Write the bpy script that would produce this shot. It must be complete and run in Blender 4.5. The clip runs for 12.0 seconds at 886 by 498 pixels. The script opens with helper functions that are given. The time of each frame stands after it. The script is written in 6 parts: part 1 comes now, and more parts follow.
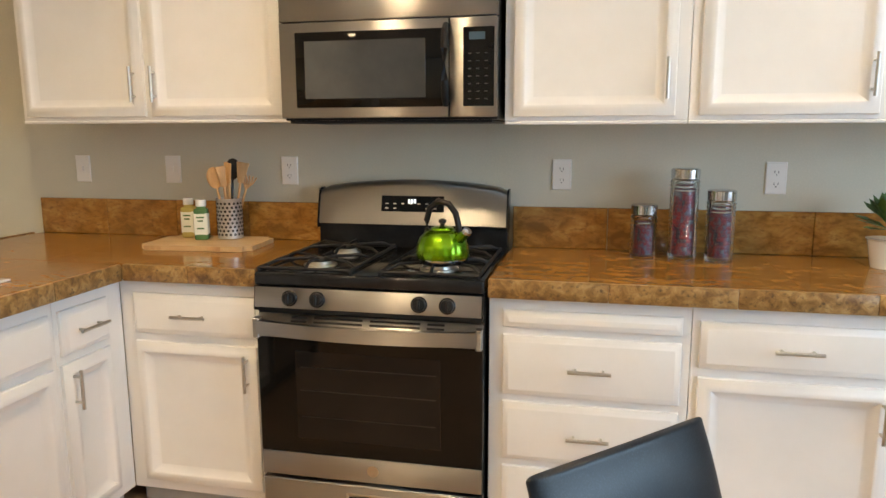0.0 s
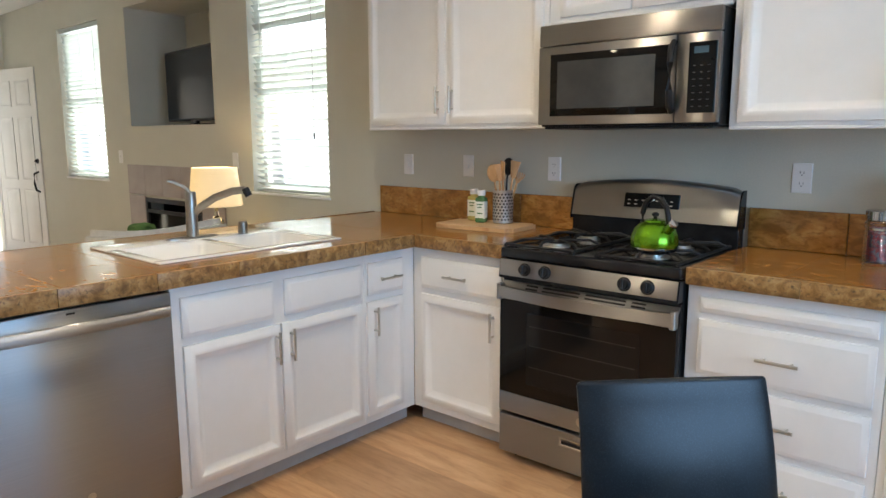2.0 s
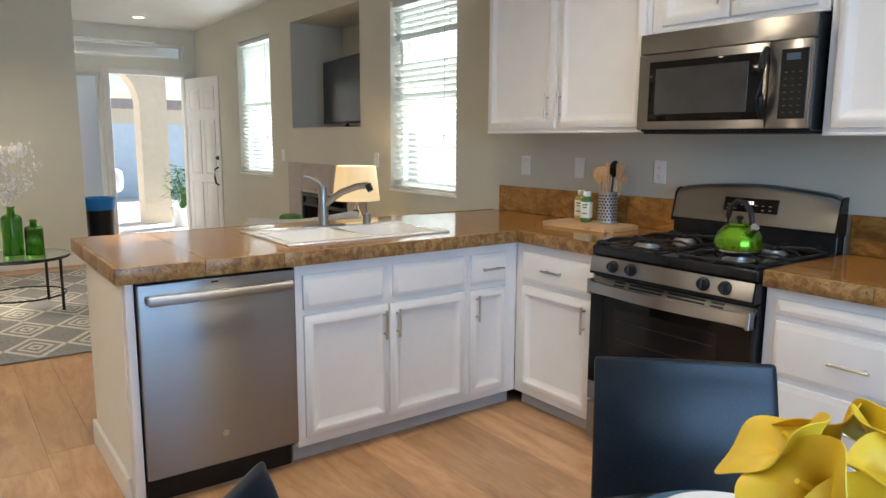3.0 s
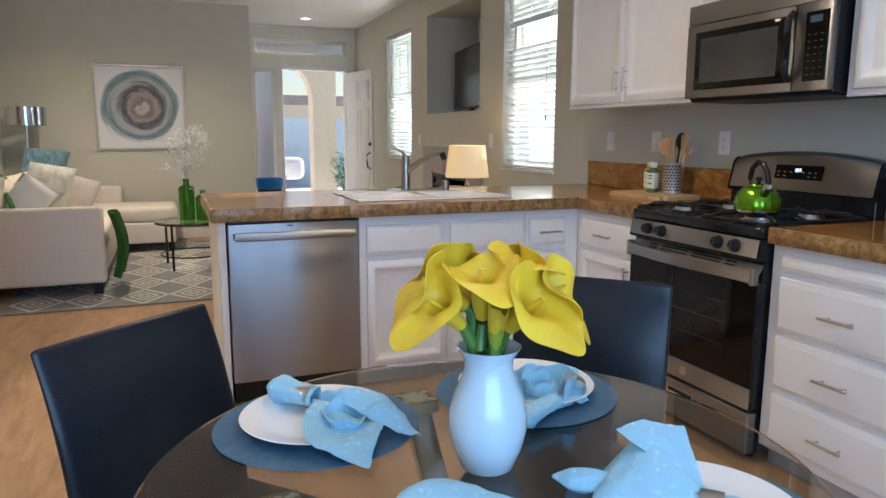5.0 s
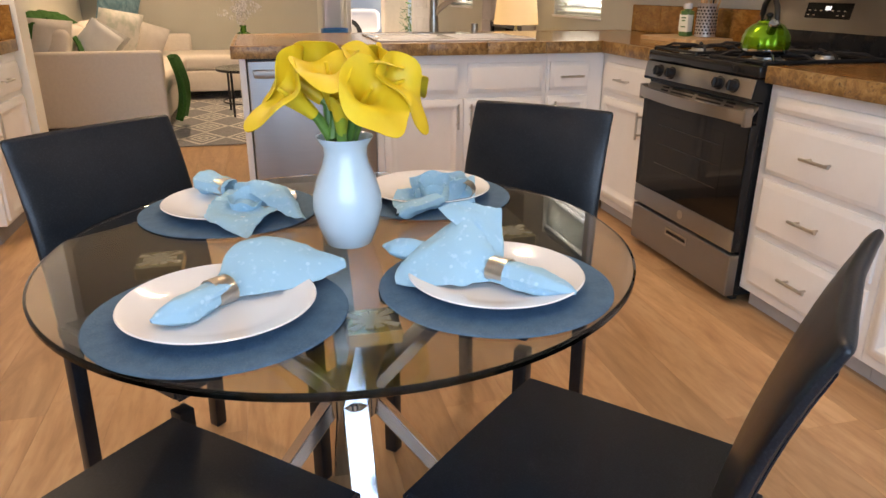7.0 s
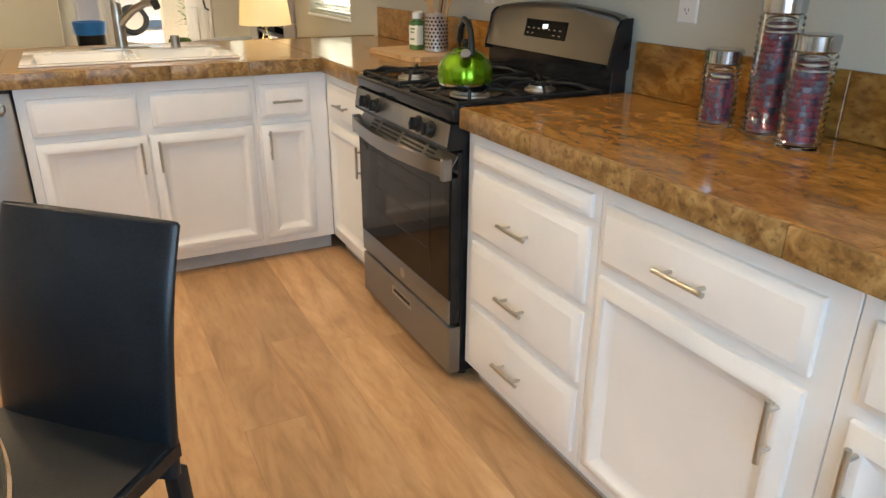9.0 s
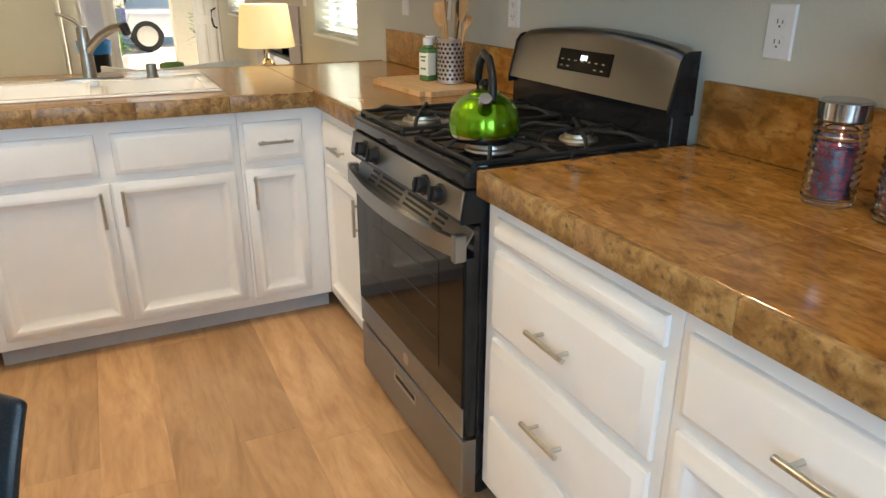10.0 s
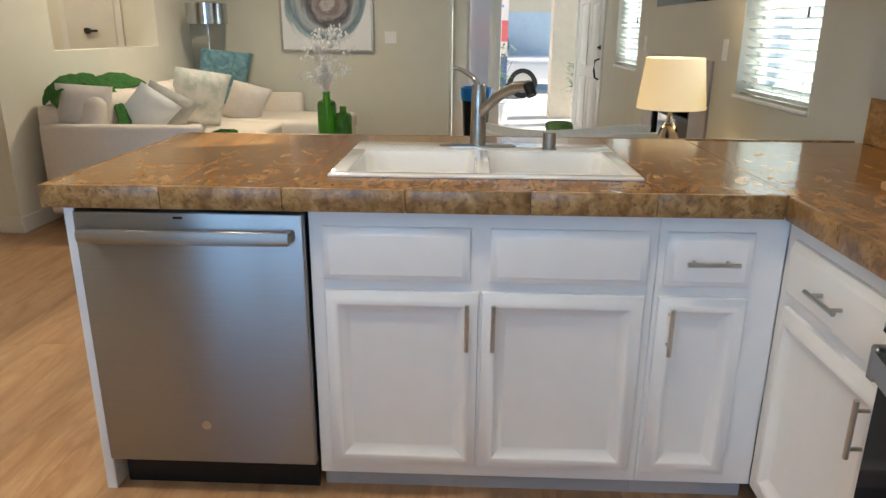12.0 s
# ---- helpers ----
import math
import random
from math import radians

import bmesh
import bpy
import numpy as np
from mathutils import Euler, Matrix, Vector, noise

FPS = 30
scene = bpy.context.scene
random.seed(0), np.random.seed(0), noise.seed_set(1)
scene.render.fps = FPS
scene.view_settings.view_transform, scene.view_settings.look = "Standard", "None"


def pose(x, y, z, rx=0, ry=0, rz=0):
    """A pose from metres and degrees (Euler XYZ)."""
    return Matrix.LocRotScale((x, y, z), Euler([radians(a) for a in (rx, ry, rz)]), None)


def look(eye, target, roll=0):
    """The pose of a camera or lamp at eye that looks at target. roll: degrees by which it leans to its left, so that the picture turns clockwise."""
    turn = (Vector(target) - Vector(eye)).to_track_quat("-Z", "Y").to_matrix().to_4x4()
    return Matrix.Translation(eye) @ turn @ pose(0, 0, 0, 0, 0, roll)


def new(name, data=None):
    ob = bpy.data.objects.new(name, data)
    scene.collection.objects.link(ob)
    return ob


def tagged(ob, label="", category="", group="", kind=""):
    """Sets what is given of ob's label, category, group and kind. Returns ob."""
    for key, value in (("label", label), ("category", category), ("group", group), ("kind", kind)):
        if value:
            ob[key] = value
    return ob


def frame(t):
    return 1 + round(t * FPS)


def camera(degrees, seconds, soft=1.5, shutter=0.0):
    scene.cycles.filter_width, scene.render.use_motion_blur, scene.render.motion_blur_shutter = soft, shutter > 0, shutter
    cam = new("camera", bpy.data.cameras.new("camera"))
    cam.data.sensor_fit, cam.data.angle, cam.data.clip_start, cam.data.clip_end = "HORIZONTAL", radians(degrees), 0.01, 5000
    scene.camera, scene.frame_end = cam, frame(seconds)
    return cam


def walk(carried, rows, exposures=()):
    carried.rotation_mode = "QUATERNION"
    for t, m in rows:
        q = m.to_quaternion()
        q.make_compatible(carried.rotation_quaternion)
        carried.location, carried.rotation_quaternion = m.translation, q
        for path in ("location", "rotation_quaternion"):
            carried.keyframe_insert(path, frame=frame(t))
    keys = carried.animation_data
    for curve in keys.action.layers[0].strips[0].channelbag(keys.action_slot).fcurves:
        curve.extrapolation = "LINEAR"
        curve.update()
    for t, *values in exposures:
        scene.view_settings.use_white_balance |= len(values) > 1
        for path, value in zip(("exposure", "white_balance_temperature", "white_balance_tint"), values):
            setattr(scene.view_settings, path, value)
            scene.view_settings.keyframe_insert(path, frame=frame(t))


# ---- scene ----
cam = camera(65.0, 12.0)
PATH = [
    (0, (1.074, -2.696, 1.356), (0.654, -0.769, 1.025), -0.2),
    (0.5, (1.135, -2.77, 1.341), (0.359, -0.955, 1.022), -0.2),
    (1, (1.283, -2.875, 1.344), (0.259, -1.186, 1.031), -0.2),
    (1.5, (1.464, -2.908, 1.349), (0.313, -1.302, 1.037), -0.0),
    (2, (1.664, -2.95, 1.35), (0.372, -1.455, 1.036), -0.1),
    (2.5, (1.845, -2.976, 1.363), (0.382, -1.648, 1.051), 0.2),
    (4.5, (2.532, -2.743, 1.277), (0.744, -1.905, 0.96), 0.1),
    (5, (2.647, -2.642, 1.237), (0.81, -1.92, 0.914), 0.2),
    (5.5, (2.747, -2.573, 1.209), (0.848, -2.052, 0.86), 0.2),
    (6, (2.819, -2.543, 1.182), (0.911, -2.136, 0.742), 0.2),
    (6.5, (2.891, -2.482, 1.171), (1.022, -2.105, 0.568), 0.2),
    (7, (2.905, -2.341, 1.162), (1.089, -1.885, 0.461), 0.2),
    (7.5, (2.906, -2.154, 1.199), (1.158, -1.525, 0.459), 0.4),
    (7.7, (2.892, -2.107, 1.229), (1.174, -1.413, 0.476), 0.4),
    (9.3, (2.367, -1.487, 1.287), (0.724, -0.628, 0.537), 0.4),
    (9.5, (2.274, -1.432, 1.282), (0.623, -0.581, 0.541), 0.1),
    (10, (2.056, -1.349, 1.298), (0.376, -0.537, 0.578), 0.2),
    (10.5, (1.832, -1.253, 1.311), (0.099, -0.525, 0.627), 0.3),
    (11, (1.627, -1.24, 1.295), (-0.216, -0.771, 0.674), 0.5),
    (11.5, (1.401, -1.308, 1.303), (-0.496, -1.131, 0.696), 0.6),
    (12, (1.157, -1.407, 1.291), (-0.748, -1.482, 0.688), 0.4),
]
walk(cam, [(t, look(eye, target, roll)) for t, eye, target, roll in PATH],
     [(0, 2.00, 8000, 13), (0.5, 1.86, 6700, 12), (1.5, 1.78, 6350, 10), (2.5, 1.70, 6200, 11), (4.5, 1.50, 6100, 14), (5.5, 1.36, 6250, 19), (6.5, 1.52, 7700, 25), (7.5, 1.66, 8500, 24), (9.5, 1.90, 7750, 11), (10.5, 1.94, 7150, 10), (11.5, 1.76, 6300, 10), (12, 1.54, 6150, 10)])

# ---- world, sun, lights ----
world = bpy.data.worlds.new("sky")
scene.world = world
world.use_nodes = True
wn = world.node_tree
sky = wn.nodes.new("ShaderNodeTexSky")
sky.sky_type = 'NISHITA'
sky.sun_disc = False
sky.sun_elevation = radians(24)
sky.sun_rotation = radians(-18)
wn.nodes["Background"].inputs["Strength"].default_value = 0.06
wn.links.new(sky.outputs[0], wn.nodes["Background"].inputs["Color"])

sun = new("sun", bpy.data.lights.new("sun", 'SUN'))
sun.data.energy, sun.data.angle, sun.data.color = 5.0, radians(0.5), (1.0, 0.93, 0.82)
sun.matrix_world = look((0, 0, 0), (0.30, -0.9, -0.44))


def area(name, eye, target, sx, sy, watts, color):
    ob = new(name, bpy.data.lights.new(name, 'AREA'))
    ob.data.shape, ob.data.size, ob.data.size_y = 'RECTANGLE', sx, sy
    ob.data.energy, ob.data.color = watts, color
    ob.matrix_world = look(eye, target)
    return ob


DAY = (0.38, 0.65, 1.0)
WARM = (1.0, 0.825, 0.57)
area("patio_daylight", (4.22, -2.6, 1.50), (0, -2.6, 1.1), 2.6, 1.4, 28, DAY)
area("window_daylight", (-2.28, 0.22, 1.68), (-2.28, -3, 1.4), 0.85, 1.5, 3, (0.80, 0.92, 1.0))
area("window_daylight_far", (-5.55, 0.22, 1.68), (-5.55, -3, 1.4), 0.85, 1.5, 3, (0.80, 0.92, 1.0))
area("doorway_daylight", (-7.75, -0.6, 1.1), (0, -1.6, 1.0), 0.8, 2.0, 0.5, (0.8, 0.9, 1.0))
# foyer can is real; most others are unseen fill lamps placed to brighten dim spots
CANS_AND_FILLS = [(0.12, -1.60, 29), (2.5, -2.25, 4), (2.15, -1.15, 14), (-0.7, -2.4, 6), (2.7, -3.9, 5), (1.2, -3.9, 6), (-4.5, -0.65, 0.8), (-4.3, -3.0, 62), (-6.88, -0.85, 0.8), (-5.2, -5.3, 32), (-0.2, -3.9, 33)]
for cx, cy, watts in CANS_AND_FILLS:
    can = new("can_or_fill_light", bpy.data.lights.new("can_or_fill_light", 'SPOT'))
    can.data.energy, can.data.color = watts, WARM
    can.data.spot_size, can.data.spot_blend, can.data.shadow_soft_size = radians(158), 0.75, 0.06
    can.matrix_world = look((cx, cy, 2.735), (cx, cy + 0.001, 0))


# ---- materials ----
def material(name, stops, scale=8.0, rough=0.5, metal=0.0, bump=0.0, stretch=(1, 1, 1), detail=6.0,
             rough2=None, fine=None, world_space=False, coat=0.0, vary=0.0, spec=0.5, distort=0.0, brushed=False):
    """Noise-mottled surface; stops: (position, colour) of the colour ramp."""
    m = bpy.data.materials.new(name)
    m.use_nodes = True
    nt = m.node_tree
    n, l = nt.nodes, nt.links
    b = n["Principled BSDF"]
    if world_space:
        src = n.new("ShaderNodeNewGeometry").outputs["Position"]
    else:
        src = n.new("ShaderNodeTexCoord").outputs["Object"]
    mp = n.new("ShaderNodeMapping")
    mp.inputs["Scale"].default_value = stretch
    l.new(src, mp.inputs["Vector"])
    if vary:
        info = n.new("ShaderNodeObjectInfo")
        comb = n.new("ShaderNodeCombineXYZ")
        mul = n.new("ShaderNodeMath")
        mul.operation = 'MULTIPLY'
        mul.inputs[1].default_value = 37.0
        l.new(info.outputs["Random"], mul.inputs[0])
        for i in range(3):
            l.new(mul.outputs[0], comb.inputs[i])
        l.new(comb.outputs[0], mp.inputs["Location"])
    t = n.new("ShaderNodeTexNoise")
    t.inputs["Scale"].default_value, t.inputs["Detail"].default_value = scale, detail
    t.inputs["Roughness"].default_value = 0.6
    t.inputs["Distortion"].default_value = distort
    l.new(mp.outputs[0], t.inputs["Vector"])
    r = n.new("ShaderNodeValToRGB")
    els = r.color_ramp.elements
    while len(els) < len(stops):
        els.new(0.5)
    for e, (p, c) in zip(els, stops):
        e.position, e.color = p, (*c, 1)
    l.new(t.outputs["Fac"], r.inputs["Fac"])
    col = r.outputs["Color"]
    t2 = n.new("ShaderNodeTexNoise")
    t2.inputs["Scale"].default_value, t2.inputs["Detail"].default_value = (fine[0] if fine else scale * 9), 3.0
    l.new(mp.outputs[0], t2.inputs["Vector"])
    if fine:
        mix = n.new("ShaderNodeMix")
        mix.data_type, mix.blend_type = 'RGBA', 'MIX'
        r2 = n.new("ShaderNodeValToRGB")
        r2.color_ramp.elements[0].position, r2.color_ramp.elements[1].position = fine[2], fine[3]
        l.new(t2.outputs["Fac"], r2.inputs["Fac"])
        l.new(r2.outputs["Color"], mix.inputs["Factor"])
        l.new(col, mix.inputs["A"])
        mix.inputs["B"].default_value = (*fine[1], 1)
        col = mix.outputs["Result"]
    if vary:
        hs = n.new("ShaderNodeHueSaturation")
        mr = n.new("ShaderNodeMapRange")
        mr.inputs["To Min"].default_value, mr.inputs["To Max"].default_value = 1 - vary, 1 + vary
        l.new(info.outputs["Random"], mr.inputs["Value"])
        l.new(mr.outputs[0], hs.inputs["Value"])
        l.new(col, hs.inputs["Color"])
        col = hs.outputs["Color"]
    l.new(col, b.inputs["Base Color"])
    mr2 = n.new("ShaderNodeMapRange")
    mr2.inputs["To Min"].default_value, mr2.inputs["To Max"].default_value = rough, (rough if rough2 is None else rough2)
    l.new(t.outputs["Fac"], mr2.inputs["Value"])
    l.new(mr2.outputs[0], b.inputs["Roughness"])
    b.inputs["Metallic"].default_value = metal
    if brushed:
        b.inputs["Anisotropic"].default_value = 0.95
        b.inputs["Anisotropic Rotation"].default_value = 0.25
        tg = n.new("ShaderNodeTangent")
        tg.direction_type, tg.axis = 'RADIAL', 'Z'
        l.new(tg.outputs[0], b.inputs["Tangent"])
    b.inputs["Specular IOR Level"].default_value = spec
    b.inputs["Coat Weight"].default_value = coat
    b.inputs["Coat Roughness"].default_value = 0.08
    if bump:
        bp = n.new("ShaderNodeBump")
        bp.inputs["Strength"].default_value, bp.inputs["Distance"].default_value = bump, 0.002
        l.new(t2.outputs["Fac"], bp.inputs["Height"])
        l.new(bp.outputs[0], b.inputs["Normal"])
    return m


def pair(name, a, c, **k):
    return material(name, [(0.3, a), (0.7, c)], **k)


def glass(name, color=(1, 1, 1), rough=0.0, ior=1.45):
    m = bpy.data.materials.new(name)
    m.use_nodes = True
    b = m.node_tree.nodes["Principled BSDF"]
    b.inputs["Base Color"].default_value = (*color, 1)
    b.inputs["Transmission Weight"].default_value = 1
    b.inputs["Roughness"].default_value = rough
    b.inputs["IOR"].default_value = ior
    return m


def glow(name, color, strength):
    m = bpy.data.materials.new(name)
    m.use_nodes = True
    b = m.node_tree.nodes["Principled BSDF"]
    b.inputs["Base Color"].default_value = (*color, 1)
    b.inputs["Emission Color"].default_value = (*color, 1)
    b.inputs["Emission Strength"].default_value = strength
    return m


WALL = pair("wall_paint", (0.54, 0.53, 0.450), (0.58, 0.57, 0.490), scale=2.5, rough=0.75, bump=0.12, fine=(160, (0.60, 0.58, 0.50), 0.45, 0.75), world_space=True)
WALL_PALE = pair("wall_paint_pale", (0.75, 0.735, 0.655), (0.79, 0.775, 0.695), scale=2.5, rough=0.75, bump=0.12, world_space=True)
CEIL = pair("ceiling_paint", (0.76, 0.76, 0.74), (0.80, 0.80, 0.78), scale=3, rough=0.85, bump=0.25, fine=(220, (0.8, 0.8, 0.78), 0.5, 0.7), world_space=True)
WHITE = pair("cabinet_paint", (0.76, 0.755, 0.745), (0.81, 0.805, 0.80), scale=5, rough=0.33, rough2=0.42, bump=0.03, world_space=True)
TRIM = pair("trim_paint", (0.76, 0.75, 0.73), (0.82, 0.81, 0.79), scale=5, rough=0.4, bump=0.03, world_space=True)
OAK = material("oak_plank", [(0.25, (0.31, 0.165, 0.075)), (0.48, (0.47, 0.275, 0.140)), (0.75, (0.58, 0.370, 0.205))], scale=1.7, rough=0.33, rough2=0.46, bump=0.06,
               stretch=(0.8, 4.2, 4.2), fine=(16, (0.37, 0.205, 0.098), 0.50, 0.95), vary=0.15, distort=2.0, detail=5)
GRANITE = material("granite_tile", [(0.32, (0.17, 0.071, 0.016)), (0.44, (0.27, 0.120, 0.027)), (0.56, (0.35, 0.168, 0.041)), (0.70, (0.45, 0.245, 0.076))], scale=11.0, rough=0.12, rough2=0.16,
                   bump=0.02, stretch=(1, 1.9, 1.9), detail=15, fine=(48, (0.19, 0.080, 0.020), 0.50, 0.76), vary=0.06, distort=0.7, spec=0.44)
GRANITE_EDGE = material("granite_edge", [(0.33, (0.13, 0.064, 0.021)), (0.45, (0.24, 0.128, 0.042)), (0.55, (0.33, 0.190, 0.070)), (0.68, (0.44, 0.285, 0.125))], scale=28, rough=0.30, rough2=0.38,
                        bump=0.1, detail=12, fine=(80, (0.10, 0.058, 0.026), 0.55, 0.74), vary=0.03, distort=0.6)
GROUT = pair("grout", (0.34, 0.21, 0.10), (0.42, 0.27, 0.14), scale=30, rough=0.6)
STEEL = pair("brushed_steel", (0.34, 0.335, 0.325), (0.36, 0.355, 0.345), scale=4, rough=0.38, rough2=0.40, metal=1.0, bump=0.004, stretch=(1, 1, 200), world_space=True, brushed=True)
STEEL_V = pair("brushed_steel_upright", (0.31, 0.31, 0.31), (0.35, 0.35, 0.35), scale=4, rough=0.30, rough2=0.36, metal=1.0, bump=0.002, stretch=(1, 1, 200), world_space=True, brushed=True)
NICKEL = pair("brushed_nickel", (0.50, 0.48, 0.44), (0.60, 0.58, 0.54), scale=40, rough=0.25, rough2=0.35, metal=1.0)
FAUCETM = pair("faucet_nickel", (0.33, 0.31, 0.28), (0.40, 0.38, 0.35), scale=40, rough=0.26, rough2=0.34, metal=1.0)
CHROME = pair("chrome", (0.50, 0.53, 0.57), (0.58, 0.61, 0.65), scale=10, rough=0.12, rough2=0.18, metal=1.0)
GOLD = pair("pale_brass", (0.80, 0.66, 0.36), (0.88, 0.76, 0.48), scale=20, rough=0.15, metal=1.0)
BLACK = pair("black_enamel", (0.008, 0.008, 0.009), (0.016, 0.016, 0.017), scale=12, rough=0.08, rough2=0.16, spec=0.3)
# dark grey of the floor underlay, also a toe kick with recess shade in its colour
TOE = pair("shaded_toe_and_underlay", (0.24, 0.22, 0.215), (0.30, 0.28, 0.275), scale=10, rough=0.6)
# white toe paint with part of the recess shade put into the grey
TOEKICK_SHADED = pair("toe_with_recess_shade", (0.42, 0.42, 0.43), (0.48, 0.48, 0.49), scale=10, rough=0.5)
IRON = pair("cast_iron", (0.008, 0.008, 0.009), (0.020, 0.020, 0.021), scale=60, rough=0.38, rough2=0.55, bump=0.2, spec=0.3)
PLASTIC = pair("black_plastic", (0.007, 0.007, 0.008), (0.014, 0.014, 0.015), scale=30, rough=0.3, bump=0.04, spec=0.3)
DARKGLASS = pair("oven_glass", (0.004, 0.0036, 0.0033), (0.008, 0.007, 0.006), scale=4, rough=0.03, rough2=0.06, spec=0.24)
LEATHER = pair("black_leather", (0.004, 0.007, 0.012), (0.008, 0.013, 0.020), scale=14, rough=0.27, rough2=0.36, spec=0.36, bump=0.08, fine=(330, (0.014, 0.022, 0.032), 0.5, 0.7), world_space=True)
TABLEGLASS = glass("table_glass", (0.70, 0.735, 0.72))
PANE = glass("window_glass", (1, 1, 1))
FROST = glass("frosted_glass", (0.42, 0.43, 0.43), 0.35)
JARGLASS = glass("jar_glass", (0.96, 0.97, 0.98))
GREENGLASS = glass("green_glass", (0.24, 0.58, 0.10))
MAT = material("woven_mat", [(0.35, (0.034, 0.104, 0.185)), (0.65, (0.050, 0.135, 0.225))], scale=40, rough=0.75, bump=0.4, fine=(420, (0.085, 0.165, 0.235), 0.5, 0.8))
PORCELAIN = pair("white_porcelain", (0.80, 0.80, 0.80), (0.84, 0.84, 0.84), scale=3, rough=0.08, coat=0.3)
VASEWHITE = pair("milk_glass", (0.62, 0.79, 0.89), (0.68, 0.84, 0.92), scale=3, rough=0.07, coat=0.4)
NAPKIN = material("printed_cotton", [(0.35, (0.29, 0.55, 0.68)), (0.65, (0.36, 0.62, 0.73))], scale=10, rough=0.9, bump=0.3, detail=3, fine=(75, (0.40, 0.64, 0.79), 0.58, 0.75))
# printed dots on the napkin cloth
nn = NAPKIN.node_tree
vo = nn.nodes.new("ShaderNodeTexVoronoi")
vo.inputs["Scale"].default_value = 62.0
vo.inputs["Randomness"].default_value = 0.45
vr = nn.nodes.new("ShaderNodeValToRGB")
vr.color_ramp.elements[0].position, vr.color_ramp.elements[0].color = 0.13, (0.42, 0.66, 0.80, 1)
vr.color_ramp.elements[1].position, vr.color_ramp.elements[1].color = 0.23, (0.30, 0.55, 0.70, 1)
nn.links.new(nn.nodes["Mapping"].outputs[0], vo.inputs["Vector"])
nn.links.new(vo.outputs["Distance"], vr.inputs["Fac"])
nn.links.new(vr.outputs["Color"], nn.nodes["Mix"].inputs["A"])
LILY = material("calla_petal", [(0.3, (0.74, 0.48, 0.018)), (0.7, (0.84, 0.62, 0.035))], scale=14, rough=0.5, bump=0.12, stretch=(1, 1, 0.4))
STEM = pair("flower_stem", (0.05, 0.16, 0.03), (0.14, 0.30, 0.06), scale=20, rough=0.45)
KETTLE = pair("green_enamel", (0.10, 0.27, 0.004), (0.15, 0.34, 0.006), scale=4, rough=0.24, rough2=0.28, metal=0.85, coat=0.35)
BAMBOO = material("bamboo_board", [(0.3, (0.52, 0.33, 0.16)), (0.7, (0.68, 0.48, 0.27))], scale=4, rough=0.45, stretch=(1, 14, 1), bump=0.05)
WOODS = pair("utensil_wood", (0.42, 0.23, 0.10), (0.60, 0.38, 0.19), scale=12, rough=0.55, stretch=(4, 4, 1))
CERAMIC = pair("sink_enamel", (0.78, 0.77, 0.74), (0.82, 0.81, 0.78), scale=3, rough=0.1, coat=0.4)
SOFA = pair("linen_weave", (0.74, 0.67, 0.59), (0.80, 0.73, 0.65), scale=40, rough=0.95, bump=0.4, fine=(300, (0.72, 0.66, 0.59), 0.5, 0.8))
PILLOW = pair("pale_cotton", (0.66, 0.62, 0.57), (0.74, 0.70, 0.65), scale=14, rough=0.95, bump=0.3)
TEAL = pair("teal_satin", (0.05, 0.17, 0.24), (0.28, 0.48, 0.55), scale=9, rough=0.6, bump=0.2, distort=1.5)
GREYFAB = pair("grey_satin", (0.36, 0.36, 0.35), (0.50, 0.50, 0.48), scale=12, rough=0.7, bump=0.2)
THROW = pair("green_knit", (0.014, 0.085, 0.012), (0.045, 0.17, 0.03), scale=70, rough=1.0, bump=0.9)
TILE = pair("hearth_tile", (0.30, 0.255, 0.235), (0.37, 0.32, 0.30), scale=6, rough=0.4, bump=0.05, world_space=True)
SHADE = glow("lit_lampshade", (1.0, 0.60, 0.15), 0.17)
SHADE.node_tree.nodes["Principled BSDF"].inputs["Base Color"].default_value = (0.80, 0.74, 0.60, 1)
LAMPGLASS = glass("lamp_glass", (0.95, 0.95, 0.9))
SCREEN = pair("tv_screen", (0.008, 0.009, 0.012), (0.014, 0.015, 0.019), scale=3, rough=0.22, spec=0.2)
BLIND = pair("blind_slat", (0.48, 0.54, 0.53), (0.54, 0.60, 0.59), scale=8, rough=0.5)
STUCCO = pair("stucco", (0.72, 0.63, 0.50), (0.78, 0.69, 0.56), scale=12, rough=0.9, bump=0.6, world_space=True)
CONCRETE = pair("porch_concrete", (0.66, 0.64, 0.60), (0.74, 0.72, 0.68), scale=6, rough=0.9, bump=0.3, world_space=True)
FENCEBLUE = pair("blue_siding", (0.56, 0.70, 0.82), (0.62, 0.76, 0.86), scale=5, rough=0.7, world_space=True)
LEAF = pair("leaf", (0.04, 0.10, 0.025), (0.09, 0.20, 0.05), scale=12, rough=0.55)
CARWHITE = pair("car_paint", (0.74, 0.74, 0.74), (0.80, 0.80, 0.80), scale=2, rough=0.15, coat=0.8)
RUBBER = pair("rubber", (0.015, 0.015, 0.015), (0.03, 0.03, 0.03), scale=30, rough=0.8)
BLUEBIN = pair("blue_plastic", (0.01, 0.22, 0.70), (0.02, 0.28, 0.78), scale=8, rough=0.4)
DISPLAY = glow("clock_digits", (0.75, 0.90, 1.0), 0.5)
LENS = glow("can_lens", (1.0, 0.88, 0.70), 2.8)


